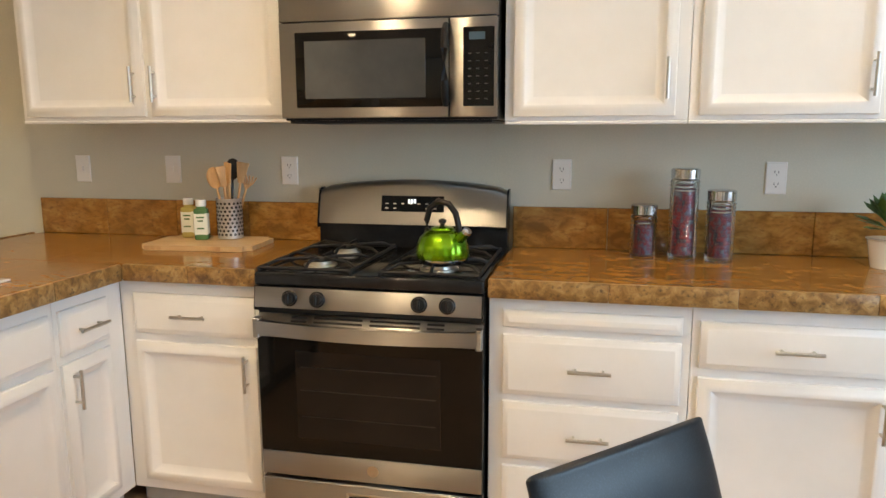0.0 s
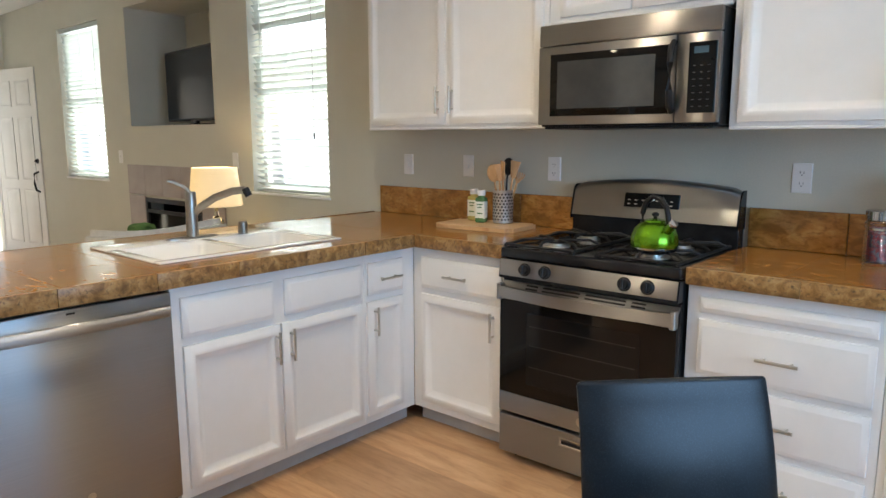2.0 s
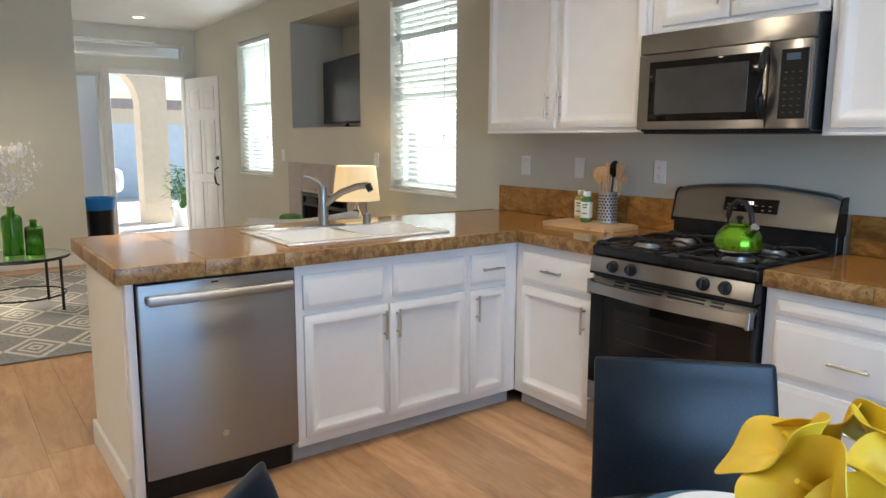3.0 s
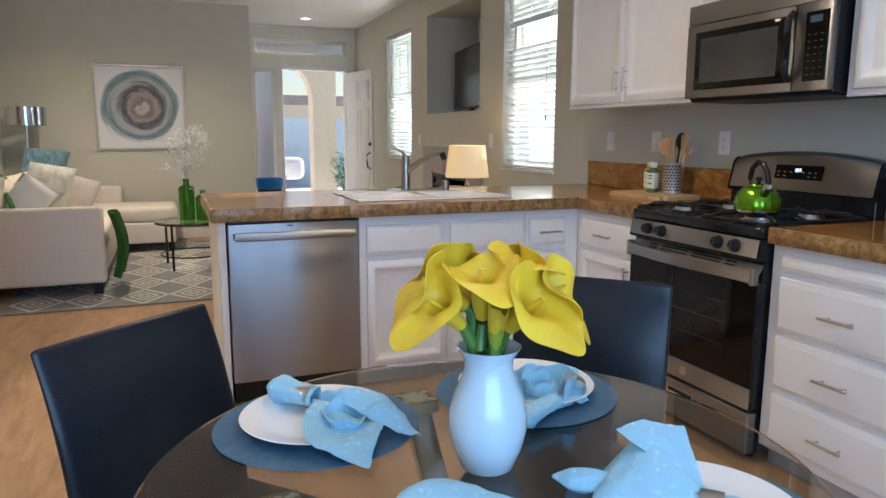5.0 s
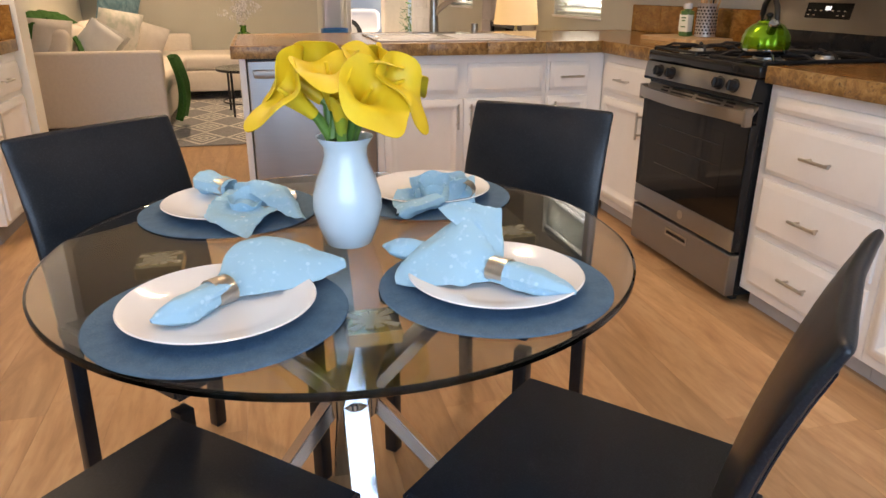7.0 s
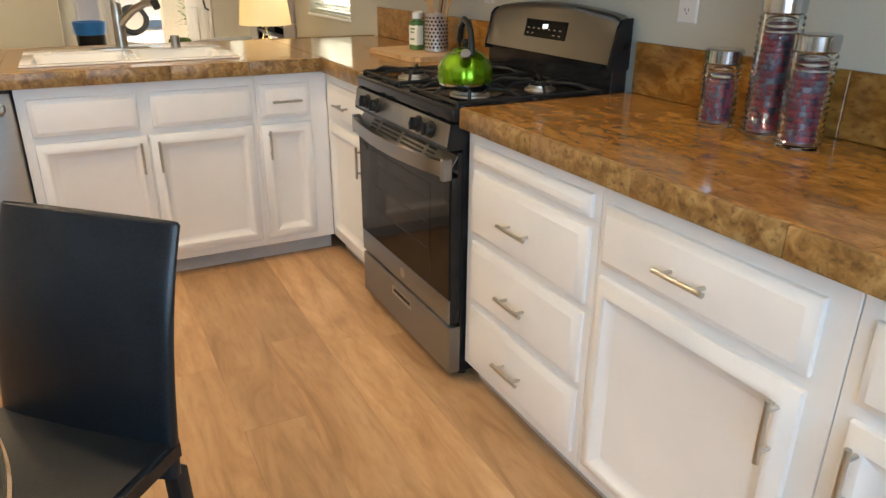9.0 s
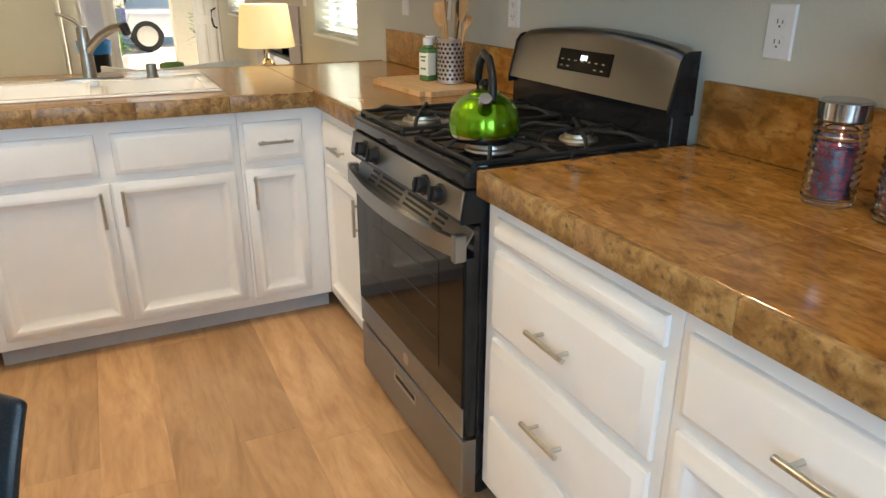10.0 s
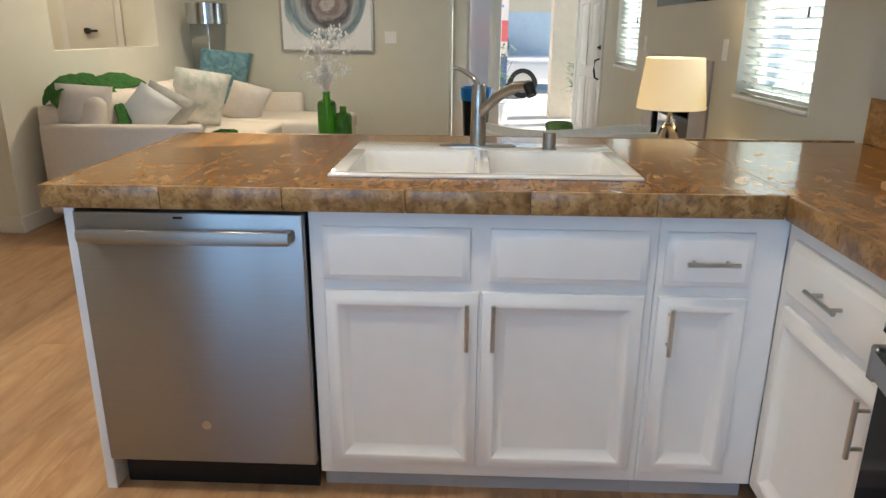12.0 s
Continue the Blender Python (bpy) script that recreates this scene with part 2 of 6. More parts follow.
# ---- mesh helpers ----
def box(bm, x0, y0, z0, x1, y1, z1, bevel=0.0, seg=1):
    m = Matrix.Translation(((x0 + x1) / 2, (y0 + y1) / 2, (z0 + z1) / 2)) @ Matrix.Diagonal((abs(x1 - x0), abs(y1 - y0), abs(z1 - z0), 1))
    vs = bmesh.ops.create_cube(bm, size=1, matrix=m)["verts"]
    if bevel:
        es = list({e for v in vs for e in v.link_edges})
        bmesh.ops.bevel(bm, geom=es, offset=bevel, segments=seg, profile=0.5, affect='EDGES', clamp_overlap=True)
    return bm


def cube(x0, y0, z0, x1, y1, z1, bevel=0.0, seg=1):
    return box(bmesh.new(), x0, y0, z0, x1, y1, z1, bevel, seg)


def rod(bm, p0, p1, r0, r1=None, seg=16):
    """A capped round bar from p0 to p1."""
    p0, p1 = Vector(p0), Vector(p1)
    d = p1 - p0
    m = Matrix.Translation((p0 + p1) / 2) @ d.to_track_quat('Z', 'Y').to_matrix().to_4x4()
    bmesh.ops.create_cone(bm, cap_ends=True, segments=seg, radius1=r0, radius2=r0 if r1 is None else r1, depth=d.length, matrix=m)
    return bm


def lathe(profile, seg=32, bm=None, m=None, cap=True):
    """A turned form: profile of (radius, z)."""
    bm = bm or bmesh.new()
    m = m or Matrix()
    rings = []
    for r, z in profile:
        rings.append([bm.verts.new(m @ Vector((r * math.cos(2 * math.pi * i / seg), r * math.sin(2 * math.pi * i / seg), z))) for i in range(seg)])
    for a, b in zip(rings, rings[1:]):
        for i in range(seg):
            bm.faces.new((a[i], a[(i + 1) % seg], b[(i + 1) % seg], b[i]))
    if cap:
        bm.faces.new(rings[0][::-1])
        bm.faces.new(rings[-1])
    return bm


def tube(bm, pts, r, seg=10, taper=None):
    """A round bar along points; taper: radius factor at the end."""
    pts = [Vector(p) for p in pts]
    rings = []
    for i, p in enumerate(pts):
        d = (pts[min(i + 1, len(pts) - 1)] - pts[max(i - 1, 0)]).normalized()
        q = d.to_track_quat('Z', 'Y')
        k = r if taper is None else r * (1 + (taper - 1) * i / (len(pts) - 1))
        rings.append([bm.verts.new(p + q @ Vector((k * math.cos(2 * math.pi * j / seg), k * math.sin(2 * math.pi * j / seg), 0))) for j in range(seg)])
    for a, b in zip(rings, rings[1:]):
        for j in range(seg):
            bm.faces.new((a[j], a[(j + 1) % seg], b[(j + 1) % seg], b[j]))
    bm.faces.new(rings[0][::-1])
    bm.faces.new(rings[-1])
    return bm


def sheet(f, nu, nv, thick=0.0, closed=False):
    """A curved sheet from f(u, v), u and v in 0..1, with thickness."""
    bm = bmesh.new()
    g = [[bm.verts.new(f(i / (nu if closed else nu - 1), j / (nv - 1))) for j in range(nv)] for i in range(nu)]
    for i in range(nu if closed else nu - 1):
        for j in range(nv - 1):
            k = (i + 1) % nu
            bm.faces.new((g[i][j], g[k][j], g[k][j + 1], g[i][j + 1]))
    if thick:
        bmesh.ops.recalc_face_normals(bm, faces=bm.faces)
        bmesh.ops.solidify(bm, geom=bm.faces[:], thickness=thick)
    return bm


def finish(bm, mat, angle=35):
    me = bpy.data.meshes.new("mesh")
    bmesh.ops.recalc_face_normals(bm, faces=bm.faces)
    bm.to_mesh(me)
    bm.free()
    me.materials.append(mat)
    me.polygons.foreach_set("use_smooth", [True] * len(me.polygons))
    me.set_sharp_from_angle(angle=radians(angle))
    return me


def part(name, bm, mat, parent=None, label="", m=None):
    ob = new(name, finish(bm, mat) if isinstance(bm, bmesh.types.BMesh) else bm)
    if parent is not None:
        ob.parent = parent
    if m is not None:
        ob.matrix_basis = m
    return tagged(ob, label)


def thing(name, label, category, m=None, group=""):
    ob = new(name)
    ob.empty_display_size = 0.1
    if m is not None:
        ob.matrix_basis = m
    return tagged(ob, label, category, group)


def struct(name, bm, mat, label=""):
    return tagged(part(name, bm, mat, None, label), kind="structure")


def nested(w, h, loops):
    """A panel front facing -y from nested rectangles (inset, y)."""
    bm = bmesh.new()
    rings = []
    for s, y in loops:
        rings.append([bm.verts.new(p) for p in ((s, y, s), (w - s, y, s), (w - s, y, h - s), (s, y, h - s))])
    for a, b in zip(rings, rings[1:]):
        for i in range(4):
            bm.faces.new((a[i], a[(i + 1) % 4], b[(i + 1) % 4], b[i]))
    bm.faces.new(rings[0][::-1])
    bm.faces.new(rings[-1])
    return bm


DOOR = [(0.0, 0.002), (0.0, -0.009), (0.002, -0.012), (0.005, -0.013), (0.018, -0.022), (0.032, -0.0235), (0.036, -0.0225), (0.039, -0.020), (0.063, -0.006), (0.066, -0.0055)]
SLAB = [(0.0, 0.002), (0.0, -0.008), (0.002, -0.0105), (0.004, -0.011), (0.018, -0.0225), (0.021, -0.023)]


# ---- setting ----
CEILING = 2.75
T = 0.15


def wall_x(name, y0, y1, x0, x1, z1, holes, mat):
    """A wall along x between y0 and y1, with openings (x0, x1, z0, z1)."""
    bm = bmesh.new()
    xs = sorted({x0, x1, *[h[0] for h in holes], *[h[1] for h in holes]})
    for a, b in zip(xs, xs[1:]):
        cuts = sorted((h[2], h[3]) for h in holes if h[0] <= a and h[1] >= b)
        z = 0.0
        for c, d in cuts:
            if c > z:
                box(bm, a, y0, z, b, y1, c)
            z = d
        if z < z1:
            box(bm, a, y0, z, b, y1, z1)
    bmesh.ops.remove_doubles(bm, verts=bm.verts, dist=1e-4)
    return struct(name, bm, mat)


def wall_y(name, x0, x1, y0, y1, z1, holes, mat):
    bm = bmesh.new()
    ys = sorted({y0, y1, *[h[0] for h in holes], *[h[1] for h in holes]})
    for a, b in zip(ys, ys[1:]):
        cuts = sorted((h[2], h[3]) for h in holes if h[0] <= a and h[1] >= b)
        z = 0.0
        for c, d in cuts:
            if c > z:
                box(bm, x0, a, z, x1, b, c)
            z = d
        if z < z1:
            box(bm, x0, a, z, x1, b, z1)
    bmesh.ops.remove_doubles(bm, verts=bm.verts, dist=1e-4)
    return struct(name, bm, mat)


W1 = (-2.71, -1.86, 0.97, 2.40)
W2 = (-6.03, -5.09, 0.97, 2.44)
NICHE = (-4.56, -3.19, 1.463, 2.48)
FIRE = (-4.36, -3.42, 0.12, 0.84)
XD = -7.6
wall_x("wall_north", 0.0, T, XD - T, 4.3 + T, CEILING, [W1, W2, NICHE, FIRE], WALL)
bm = cube(NICHE[0] - 0.03, 0.58, NICHE[2] - 0.03, NICHE[1] + 0.03, 0.61, NICHE[3] + 0.03)
box(bm, NICHE[0] - 0.03, T, NICHE[2] - 0.03, NICHE[0], 0.58, NICHE[3] + 0.03)
box(bm, NICHE[1], T, NICHE[2] - 0.03, NICHE[1] + 0.03, 0.58, NICHE[3] + 0.03)
box(bm, NICHE[0], T, NICHE[3], NICHE[1], 0.58, NICHE[3] + 0.03)
box(bm, NICHE[0], T, NICHE[2] - 0.03, NICHE[1], 0.58, NICHE[2])
struct("wall_niche", bm, WALL)
DOORWAY = (-1.07, -0.16, 0.0, 2.15)
TRANSOM = (-1.45, -0.14, 2.35, 2.56)
SIDELITE = (-1.48, -1.17, 0.25, 2.15)
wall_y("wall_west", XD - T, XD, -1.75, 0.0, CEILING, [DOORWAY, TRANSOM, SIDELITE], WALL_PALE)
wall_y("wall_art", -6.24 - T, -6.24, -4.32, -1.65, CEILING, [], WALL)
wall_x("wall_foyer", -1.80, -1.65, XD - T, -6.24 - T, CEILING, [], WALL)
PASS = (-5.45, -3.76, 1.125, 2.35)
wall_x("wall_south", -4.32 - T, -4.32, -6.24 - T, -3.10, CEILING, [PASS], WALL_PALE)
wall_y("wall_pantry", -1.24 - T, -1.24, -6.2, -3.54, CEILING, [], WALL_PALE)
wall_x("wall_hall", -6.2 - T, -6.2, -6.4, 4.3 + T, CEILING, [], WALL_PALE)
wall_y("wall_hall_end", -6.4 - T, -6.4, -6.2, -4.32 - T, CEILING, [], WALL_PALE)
# assumed opening for the blue daylight; high sill keeps the floor under the table dark
PATIO = (-3.95, -1.25, 0.78, 2.2)
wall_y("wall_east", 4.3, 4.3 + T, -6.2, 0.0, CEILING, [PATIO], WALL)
struct("ceiling", cube(XD - T, -6.35, CEILING, 4.45, T, CEILING + 0.12), CEIL)
struct("ground", cube(-300, -300, -0.30, 300, 300, -0.16), CONCRETE, "pale concrete ground outside the house")


def baseboard(x0, y0, x1, y1):
    bm = cube(x0, y0, 0, x1, y1, 0.11, 0.004)
    struct("baseboard", bm, TRIM)


baseboard(XD, -0.016, -4.66, 0)
baseboard(-3.09, -0.016, -1.27, 0)
baseboard(-6.24, -4.32, -6.224, -1.65)
baseboard(-6.22, -4.32, -3.10, -4.304)
baseboard(-3.10, -4.47, -3.084, -4.304)
baseboard(-1.24, -6.2, -1.224, -4.26)
baseboard(-1.405, -3.54, -1.224, -3.524)
baseboard(-1.24, -3.62, -1.224, -3.54)


# ---- cabinets ----
def pull(parent, at, upright, length=0.128):
    """A brushed bar pull on two posts, on a front that faces -y."""
    bm = bmesh.new()
    d = Vector((0, 0, 1)) if upright else Vector((1, 0, 0))
    c = Vector(at) + Vector((0, -0.030, 0))
    rod(bm, c - d * length / 2, c + d * length / 2, 0.0058, seg=12)
    for s in (-0.33, 0.33):
        rod(bm, c + d * length * s, c + d * length * s + Vector((0, 0.032, 0)), 0.0045, seg=10)
    part("handle", bm, NICKEL, parent, "brushed nickel bar pull")


def front(parent, kind, x0, x1, z0, z1, handle=None):
    bm = nested(x1 - x0, z1 - z0, DOOR if kind == "door" else SLAB)
    ob = part("door" if kind == "door" else "drawer_front", bm, WHITE, parent, m=pose(x0, 0, z0))
    w, h = x1 - x0, z1 - z0
    if handle == "mid":
        pull(ob, (w / 2, -0.021, h / 2), False)
    elif handle == "tl":
        pull(ob, (0.030, -0.021, h - 0.085), True)
    elif handle == "tr":
        pull(ob, (w - 0.030, -0.021, h - 0.085), True)
    elif handle == "bl":
        pull(ob, (0.030, -0.021, 0.115), True)
    elif handle == "br":
        pull(ob, (w - 0.030, -0.021, 0.115), True)
    return ob


def base_cabinet(w, fronts, m, label, depth=0.58):
    c = thing("base_cabinet", label, "cabinet", m, "white kitchen cabinets")
    part("body", cube(0, 0, 0.078, w, depth, 0.855, 0.0015), WHITE, c)
    part("toe_kick", cube(0.0, 0.055, 0.0, w, 0.075, 0.077), TOEKICK_SHADED, c, "white recessed toe kick, greyed by recess shade in its colour")
    for f in fronts:
        front(c, *f)
    return c


def wall_cabinet(w, z0, z1, fronts, m, label, depth=0.325):
    c = thing("wall_cabinet", label, "cabinet", m, "white kitchen cabinets")
    part("body", cube(0, 0, z0, w, depth, z1, 0.0015), WHITE, c)
    part("light_rail", cube(0.0, -0.004, z0 - 0.012, w, 0.016, z0 - 0.0005, 0.003), WHITE, c)
    for f in fronts:
        front(c, *f)
    return c


D0, D1, R0, R1 = 0.115, 0.640, 0.668, 0.812
base_cabinet(0.535, [("drawer", 0.055, 0.515, R0, R1, "mid"), ("door", 0.055, 0.515, D0, D1, "tr")], pose(-0.54, -0.61, 0),
             "white painted corner base cabinet with one drawer and door")
base_cabinet(0.60, [("drawer", 0.045, 0.575, 0.762, 0.818), ("drawer", 0.045, 0.575, 0.545, 0.738, "mid"), ("drawer", 0.045, 0.575, 0.328, 0.521, "mid"),
                    ("drawer", 0.045, 0.575, 0.115, 0.304, "mid")], pose(0.766, -0.61, 0), "white painted base cabinet with three drawers beside the range")
base_cabinet(0.595, [("drawer", 0.022, 0.545, R0, R1, "mid"), ("door", 0.022, 0.545, D0, D1, "tr")], pose(1.368, -0.61, 0),
             "white painted base cabinet with one drawer over one door")
base_cabinet(0.595, [("drawer", 0.03, 0.555, R0, R1, "mid"), ("door", 0.03, 0.555, D0, D1, "tl")], pose(1.965, -0.61, 0),
             "white painted end base cabinet with drawer and door")
PX = -0.54
base_cabinet(0.888, [("drawer", 0.035, 0.415, R0, R1), ("drawer", 0.465, 0.865, R0, R1), ("door", 0.035, 0.438, D0, D1, "tr"), ("door", 0.446, 0.865, D0, D1, "tl")],
             pose(PX, -1.818, 0, 0, 0, 90), "white painted sink base cabinet with two doors", 0.62)
base_cabinet(0.318, [("drawer", 0.018, 0.235, R0, R1, "mid"), ("door", 0.010, 0.235, D0, D1, "tl")], pose(PX, -0.929, 0, 0, 0, 90),
             "narrow white painted base cabinet in the corner", 0.62)
wall_cabinet(1.122, 1.405, 2.31, [("door", 0.022, 0.545, 1.418, 2.29, "br"), ("door", 0.572, 1.098, 1.418, 2.29, "bl")], pose(-1.125, -0.327, 0),
             "white painted double wall cabinet over the counter")
wall_cabinet(0.760, 1.832, 2.31, [("door", 0.055, 0.374, 1.848, 2.29, "br"), ("door", 0.386, 0.722, 1.848, 2.29, "bl")], pose(0.001, -0.327, 0),
             "short white wall cabinet above the microwave")
wall_cabinet(0.585, 1.392, 2.31, [("door", 0.030, 0.545, 1.406, 2.29, "br")], pose(0.772, -0.327, 0), "white painted single wall cabinet beside the microwave")
wall_cabinet(0.585, 1.392, 2.31, [("door", 0.030, 0.545, 1.406, 2.29, "br")], pose(1.359, -0.327, 0), "white painted single wall cabinet over the canisters")
wall_cabinet(0.585, 1.392, 2.31, [("door", 0.030, 0.545, 1.406, 2.29, "br")], pose(1.946, -0.327, 0), "white painted single end wall cabinet")

# low wall round the back and end of the peninsula
bm = cube(-1.27, -2.455, 0, -1.168, -0.001, 0.856)
box(bm, -1.168, -2.455, 0, -0.585, -2.425, 0.856)
struct("wall_peninsula", bm, WALL_PALE, "low painted wall behind the peninsula cabinets")
struct("trim_end_panel", cube(-0.584, -2.452, 0.0, -0.535, -2.423, 0.856, 0.002), WHITE, "white painted filler beside the dishwasher")
baseboard(-1.286, -2.471, -0.60, -2.4555)
baseboard(-1.286, -2.4545, -1.271, -0.02)


# ---- counters ----
CT = 0.914


def countertop(name, label, rects, hole=None, edges=(), m=None):
    """A tiled counter: base slabs, square tiles on top and edge tiles."""
    c = thing(name, label, "countertop", m)
    bm = bmesh.new()
    for x0, y0, x1, y1 in rects:
        xs = [x0, x1] if not hole or hole[0] >= x1 or hole[2] <= x0 or hole[1] >= y1 or hole[3] <= y0 else [x0, hole[0], hole[2], x1]
        for a, b in zip(xs, xs[1:]):
            if hole and len(xs) == 4 and a == hole[0]:
                box(bm, a, y0, 0.858, b, hole[1], 0.905)
                box(bm, a, hole[3], 0.858, b, y1, 0.905)
            else:
                box(bm, a, y0, 0.858, b, y1, 0.905)
    part("counter_base", bm, GROUT, c, "tile backing and grout")
    g = 0.0005
    P = 0.33
    cells = []
    for x0, y0, x1, y1 in rects:
        nx, ny = max(1, math.ceil((x1 - x0) / P)), max(1, math.ceil((y1 - y0) / P))
        for i in range(nx):
            for j in range(ny):
                cells.append([x0 + (x1 - x0) * i / nx, y0 + (y1 - y0) * j / ny, x0 + (x1 - x0) * (i + 1) / nx, y0 + (y1 - y0) * (j + 1) / ny])
    if hole:
        hx0, hy0, hx1, hy1 = hole
        out = []
        for a, b, d, e in cells:
            if a < hx1 and d > hx0 and b < hy1 and e > hy0:
                if a < hx0:
                    out.append([a, b, hx0, e])
                if d > hx1:
                    out.append([hx1, b, d, e])
                if b < hy0:
                    out.append([max(a, hx0), b, min(d, hx1), hy0])
                if e > hy1:
                    out.append([max(a, hx0), hy1, min(d, hx1), e])
            else:
                out.append([a, b, d, e])
        cells = out
    for a, b, d, e in cells:
        cx, cy = (a + d) / 2, (b + e) / 2
        part("tile", cube(a - cx + g, b - cy + g, 0.904 - CT, d - cx - g, e - cy - g, 0, 0.0007), GRANITE, c, m=pose(cx, cy, CT))
    for (x0, y0), (x1, y1), (nx, ny) in edges:
        L = math.hypot(x1 - x0, y1 - y0)
        n = max(1, round(L / 0.33))
        for i in range(n):
            a, b = i / n, (i + 1) / n
            ax, ay, bx, by = x0 + (x1 - x0) * a, y0 + (y1 - y0) * a, x0 + (x1 - x0) * b, y0 + (y1 - y0) * b
            cx, cy = (ax + bx) / 2, (ay + by) / 2
            lx, ly = max(abs(bx - ax) / 2 - g, 0.0), max(abs(by - ay) / 2 - g, 0.0)
            px, py = abs(nx) * 0.008, abs(ny) * 0.008
            part("edge_tile", cube(-lx - px, -ly - py, -0.0575, lx + px, ly + py, 0.0008, 0.003, 2), GRANITE_EDGE, c, m=pose(cx + nx * 0.008, cy + ny * 0.008, CT))
    return c


SINK = (-1.205, -1.775, -0.665, -0.965)
countertop("peninsula_countertop", "glossy brown granite tile countertop on the peninsula", [(-1.375, -0.630, -0.004, -0.001), (-1.415, -2.470, -0.515, -0.632)], SINK,
           [((-0.499, -0.630), (-0.004, -0.630), (0, -1)), ((-0.515, -2.486), (-0.515, -0.646), (1, 0)), ((-1.415, -2.470), (-0.515, -2.470), (0, -1)), ((-1.415, -2.470), (-1.415, -0.02), (-1, 0))])
countertop("range_countertop", "glossy brown granite tile countertop beside the range", [(0.766, -0.630, 2.56, -0.001)], None,
           [((0.766, -0.630), (2.56, -0.630), (0, -1)), ((2.56, -0.646), (2.56, -0.001), (1, 0))])


def backsplash(x0, x1, label):
    s = thing("backsplash", label, "backsplash")
    n = round((x1 - x0) / 0.33)
    for i in range(n):
        a, b = x0 + (x1 - x0) * i / n, x0 + (x1 - x0) * (i + 1) / n
        part("tile", cube(-(b - a) / 2 + 0.001, -0.009, 0, (b - a) / 2 - 0.001, 0.008, 0.157, 0.002), GRANITE, s, m=pose((a + b) / 2, -0.0095, CT + 0.001))


backsplash(-1.372, -0.006, "brown granite tile upstand behind the corner counter")
backsplash(0.768, 2.56, "brown granite tile upstand behind the canisters")

# ---- sink, faucet, soap pump ----
sink = thing("kitchen_sink", "white enamelled double-bowl drop-in sink with thick rim", "sink")
x0, y0, x1, y1 = SINK
R = 0.014
ym = -1.372
bm = bmesh.new()
bowls = [(x0 + 0.145, y0 + 0.03, x1 - 0.03, ym - 0.018), (x0 + 0.145, ym + 0.018, x1 - 0.03, y1 - 0.03)]
box(bm, x0 - R, y0 - R, CT, x0 + 0.145, y1 + R, CT + 0.008, 0.004, 2)
box(bm, x1 - 0.03, y0 - R, CT, x1 + R, y1 + R, CT + 0.008, 0.004, 2)
for a, b in ((y0 - R, y0 + 0.03), (ym - 0.018, ym + 0.018), (y1 - 0.03, y1 + R)):
    box(bm, x0 + 0.139, a, CT, x1 - 0.024, b, CT + 0.0079, 0.0035, 2)
part("rim", bm, CERAMIC, sink)
for bx0, by0, bx1, by1 in bowls:
    bm = bmesh.new()
    rings = []
    for s_, z, cr in ((-0.012, CT + 0.0075, 0.03), (-0.002, CT + 0.004, 0.04), (0.004, CT - 0.01, 0.05), (0.014, CT - 0.15, 0.055), (0.030, CT - 0.180, 0.06), (0.060, CT - 0.186, 0.05)):
        ring = []
        for cx, cy, a0 in ((bx1 - s_ - cr, by1 - s_ - cr, 0), (bx0 + s_ + cr, by1 - s_ - cr, 90), (bx0 + s_ + cr, by0 + s_ + cr, 180), (bx1 - s_ - cr, by0 + s_ + cr, 270)):
            for k in range(7):
                an = radians(a0 + 15 * k)
                ring.append(bm.verts.new((cx + cr * math.cos(an), cy + cr * math.sin(an), z)))
        rings.append(ring)
    for a, b in zip(rings, rings[1:]):
        for i in range(28):
            bm.faces.new((a[i], a[(i + 1) % 28], b[(i + 1) % 28], b[i]))
    bm.faces.new(rings[-1])
    bowl = part("bowl", bm, CERAMIC, sink)
    part("drain", lathe([(0.0, 0.002), (0.03, 0.003), (0.042, 0.004), (0.044, 0.0)], 20, cap=False), CHROME, bowl, "chrome drain strainer",
         m=pose((bx0 + bx1) / 2, (by0 + by1) / 2, CT - 0.185))

fau = thing("kitchen_faucet", "brushed nickel single-lever pull-out kitchen faucet", "faucet", pose(-1.135, -1.385, CT + 0.008))
part("base_plate", lathe([(0.0, 0.0), (0.030, 0.0), (0.030, 0.005), (0.026, 0.008), (0, 0.008)], 24, m=Matrix.Diagonal((1, 4.2, 1, 1)), cap=False), FAUCETM, fau)
part("body", lathe([(0.026, 0.006), (0.026, 0.05), (0.024, 0.12), (0.023, 0.195), (0.020, 0.202), (0.0, 0.203)], 24), FAUCETM, fau)
bm = tube(bmesh.new(), [(0, 0, 0.10), (0.03, 0.027, 0.135), (0.08, 0.065, 0.175), (0.15, 0.11, 0.205), (0.20, 0.145, 0.212)], 0.017, 16, 0.95)
spout = part("spout", bm, FAUCETM, fau)
part("spray_tip", rod(bmesh.new(), (0.197, 0.143, 0.216), (0.212, 0.153, 0.185), 0.018, 0.015), PLASTIC, spout, "black spray tip")
part("lever", tube(bmesh.new(), [(0, 0, 0.195), (-0.012, -0.02, 0.222), (-0.03, -0.06, 0.245), (-0.036, -0.085, 0.25)], 0.009, 12, 0.6), FAUCETM, fau)
air = thing("air_gap_cap", "brushed nickel cylindrical air gap cap on the sink", "cap", pose(-1.10, -1.155, CT + 0.008))
part("cap", lathe([(0.024, 0), (0.024, 0.006), (0.021, 0.008), (0.021, 0.052), (0.018, 0.056), (0, 0.056)], 20), FAUCETM, air)

# ---- dishwasher ----
dw = thing("dishwasher", "brushed stainless steel dishwasher with bar handle", "dishwasher", pose(PX + 0.022, -2.417, 0, 0, 0, 90))
DW = 0.592
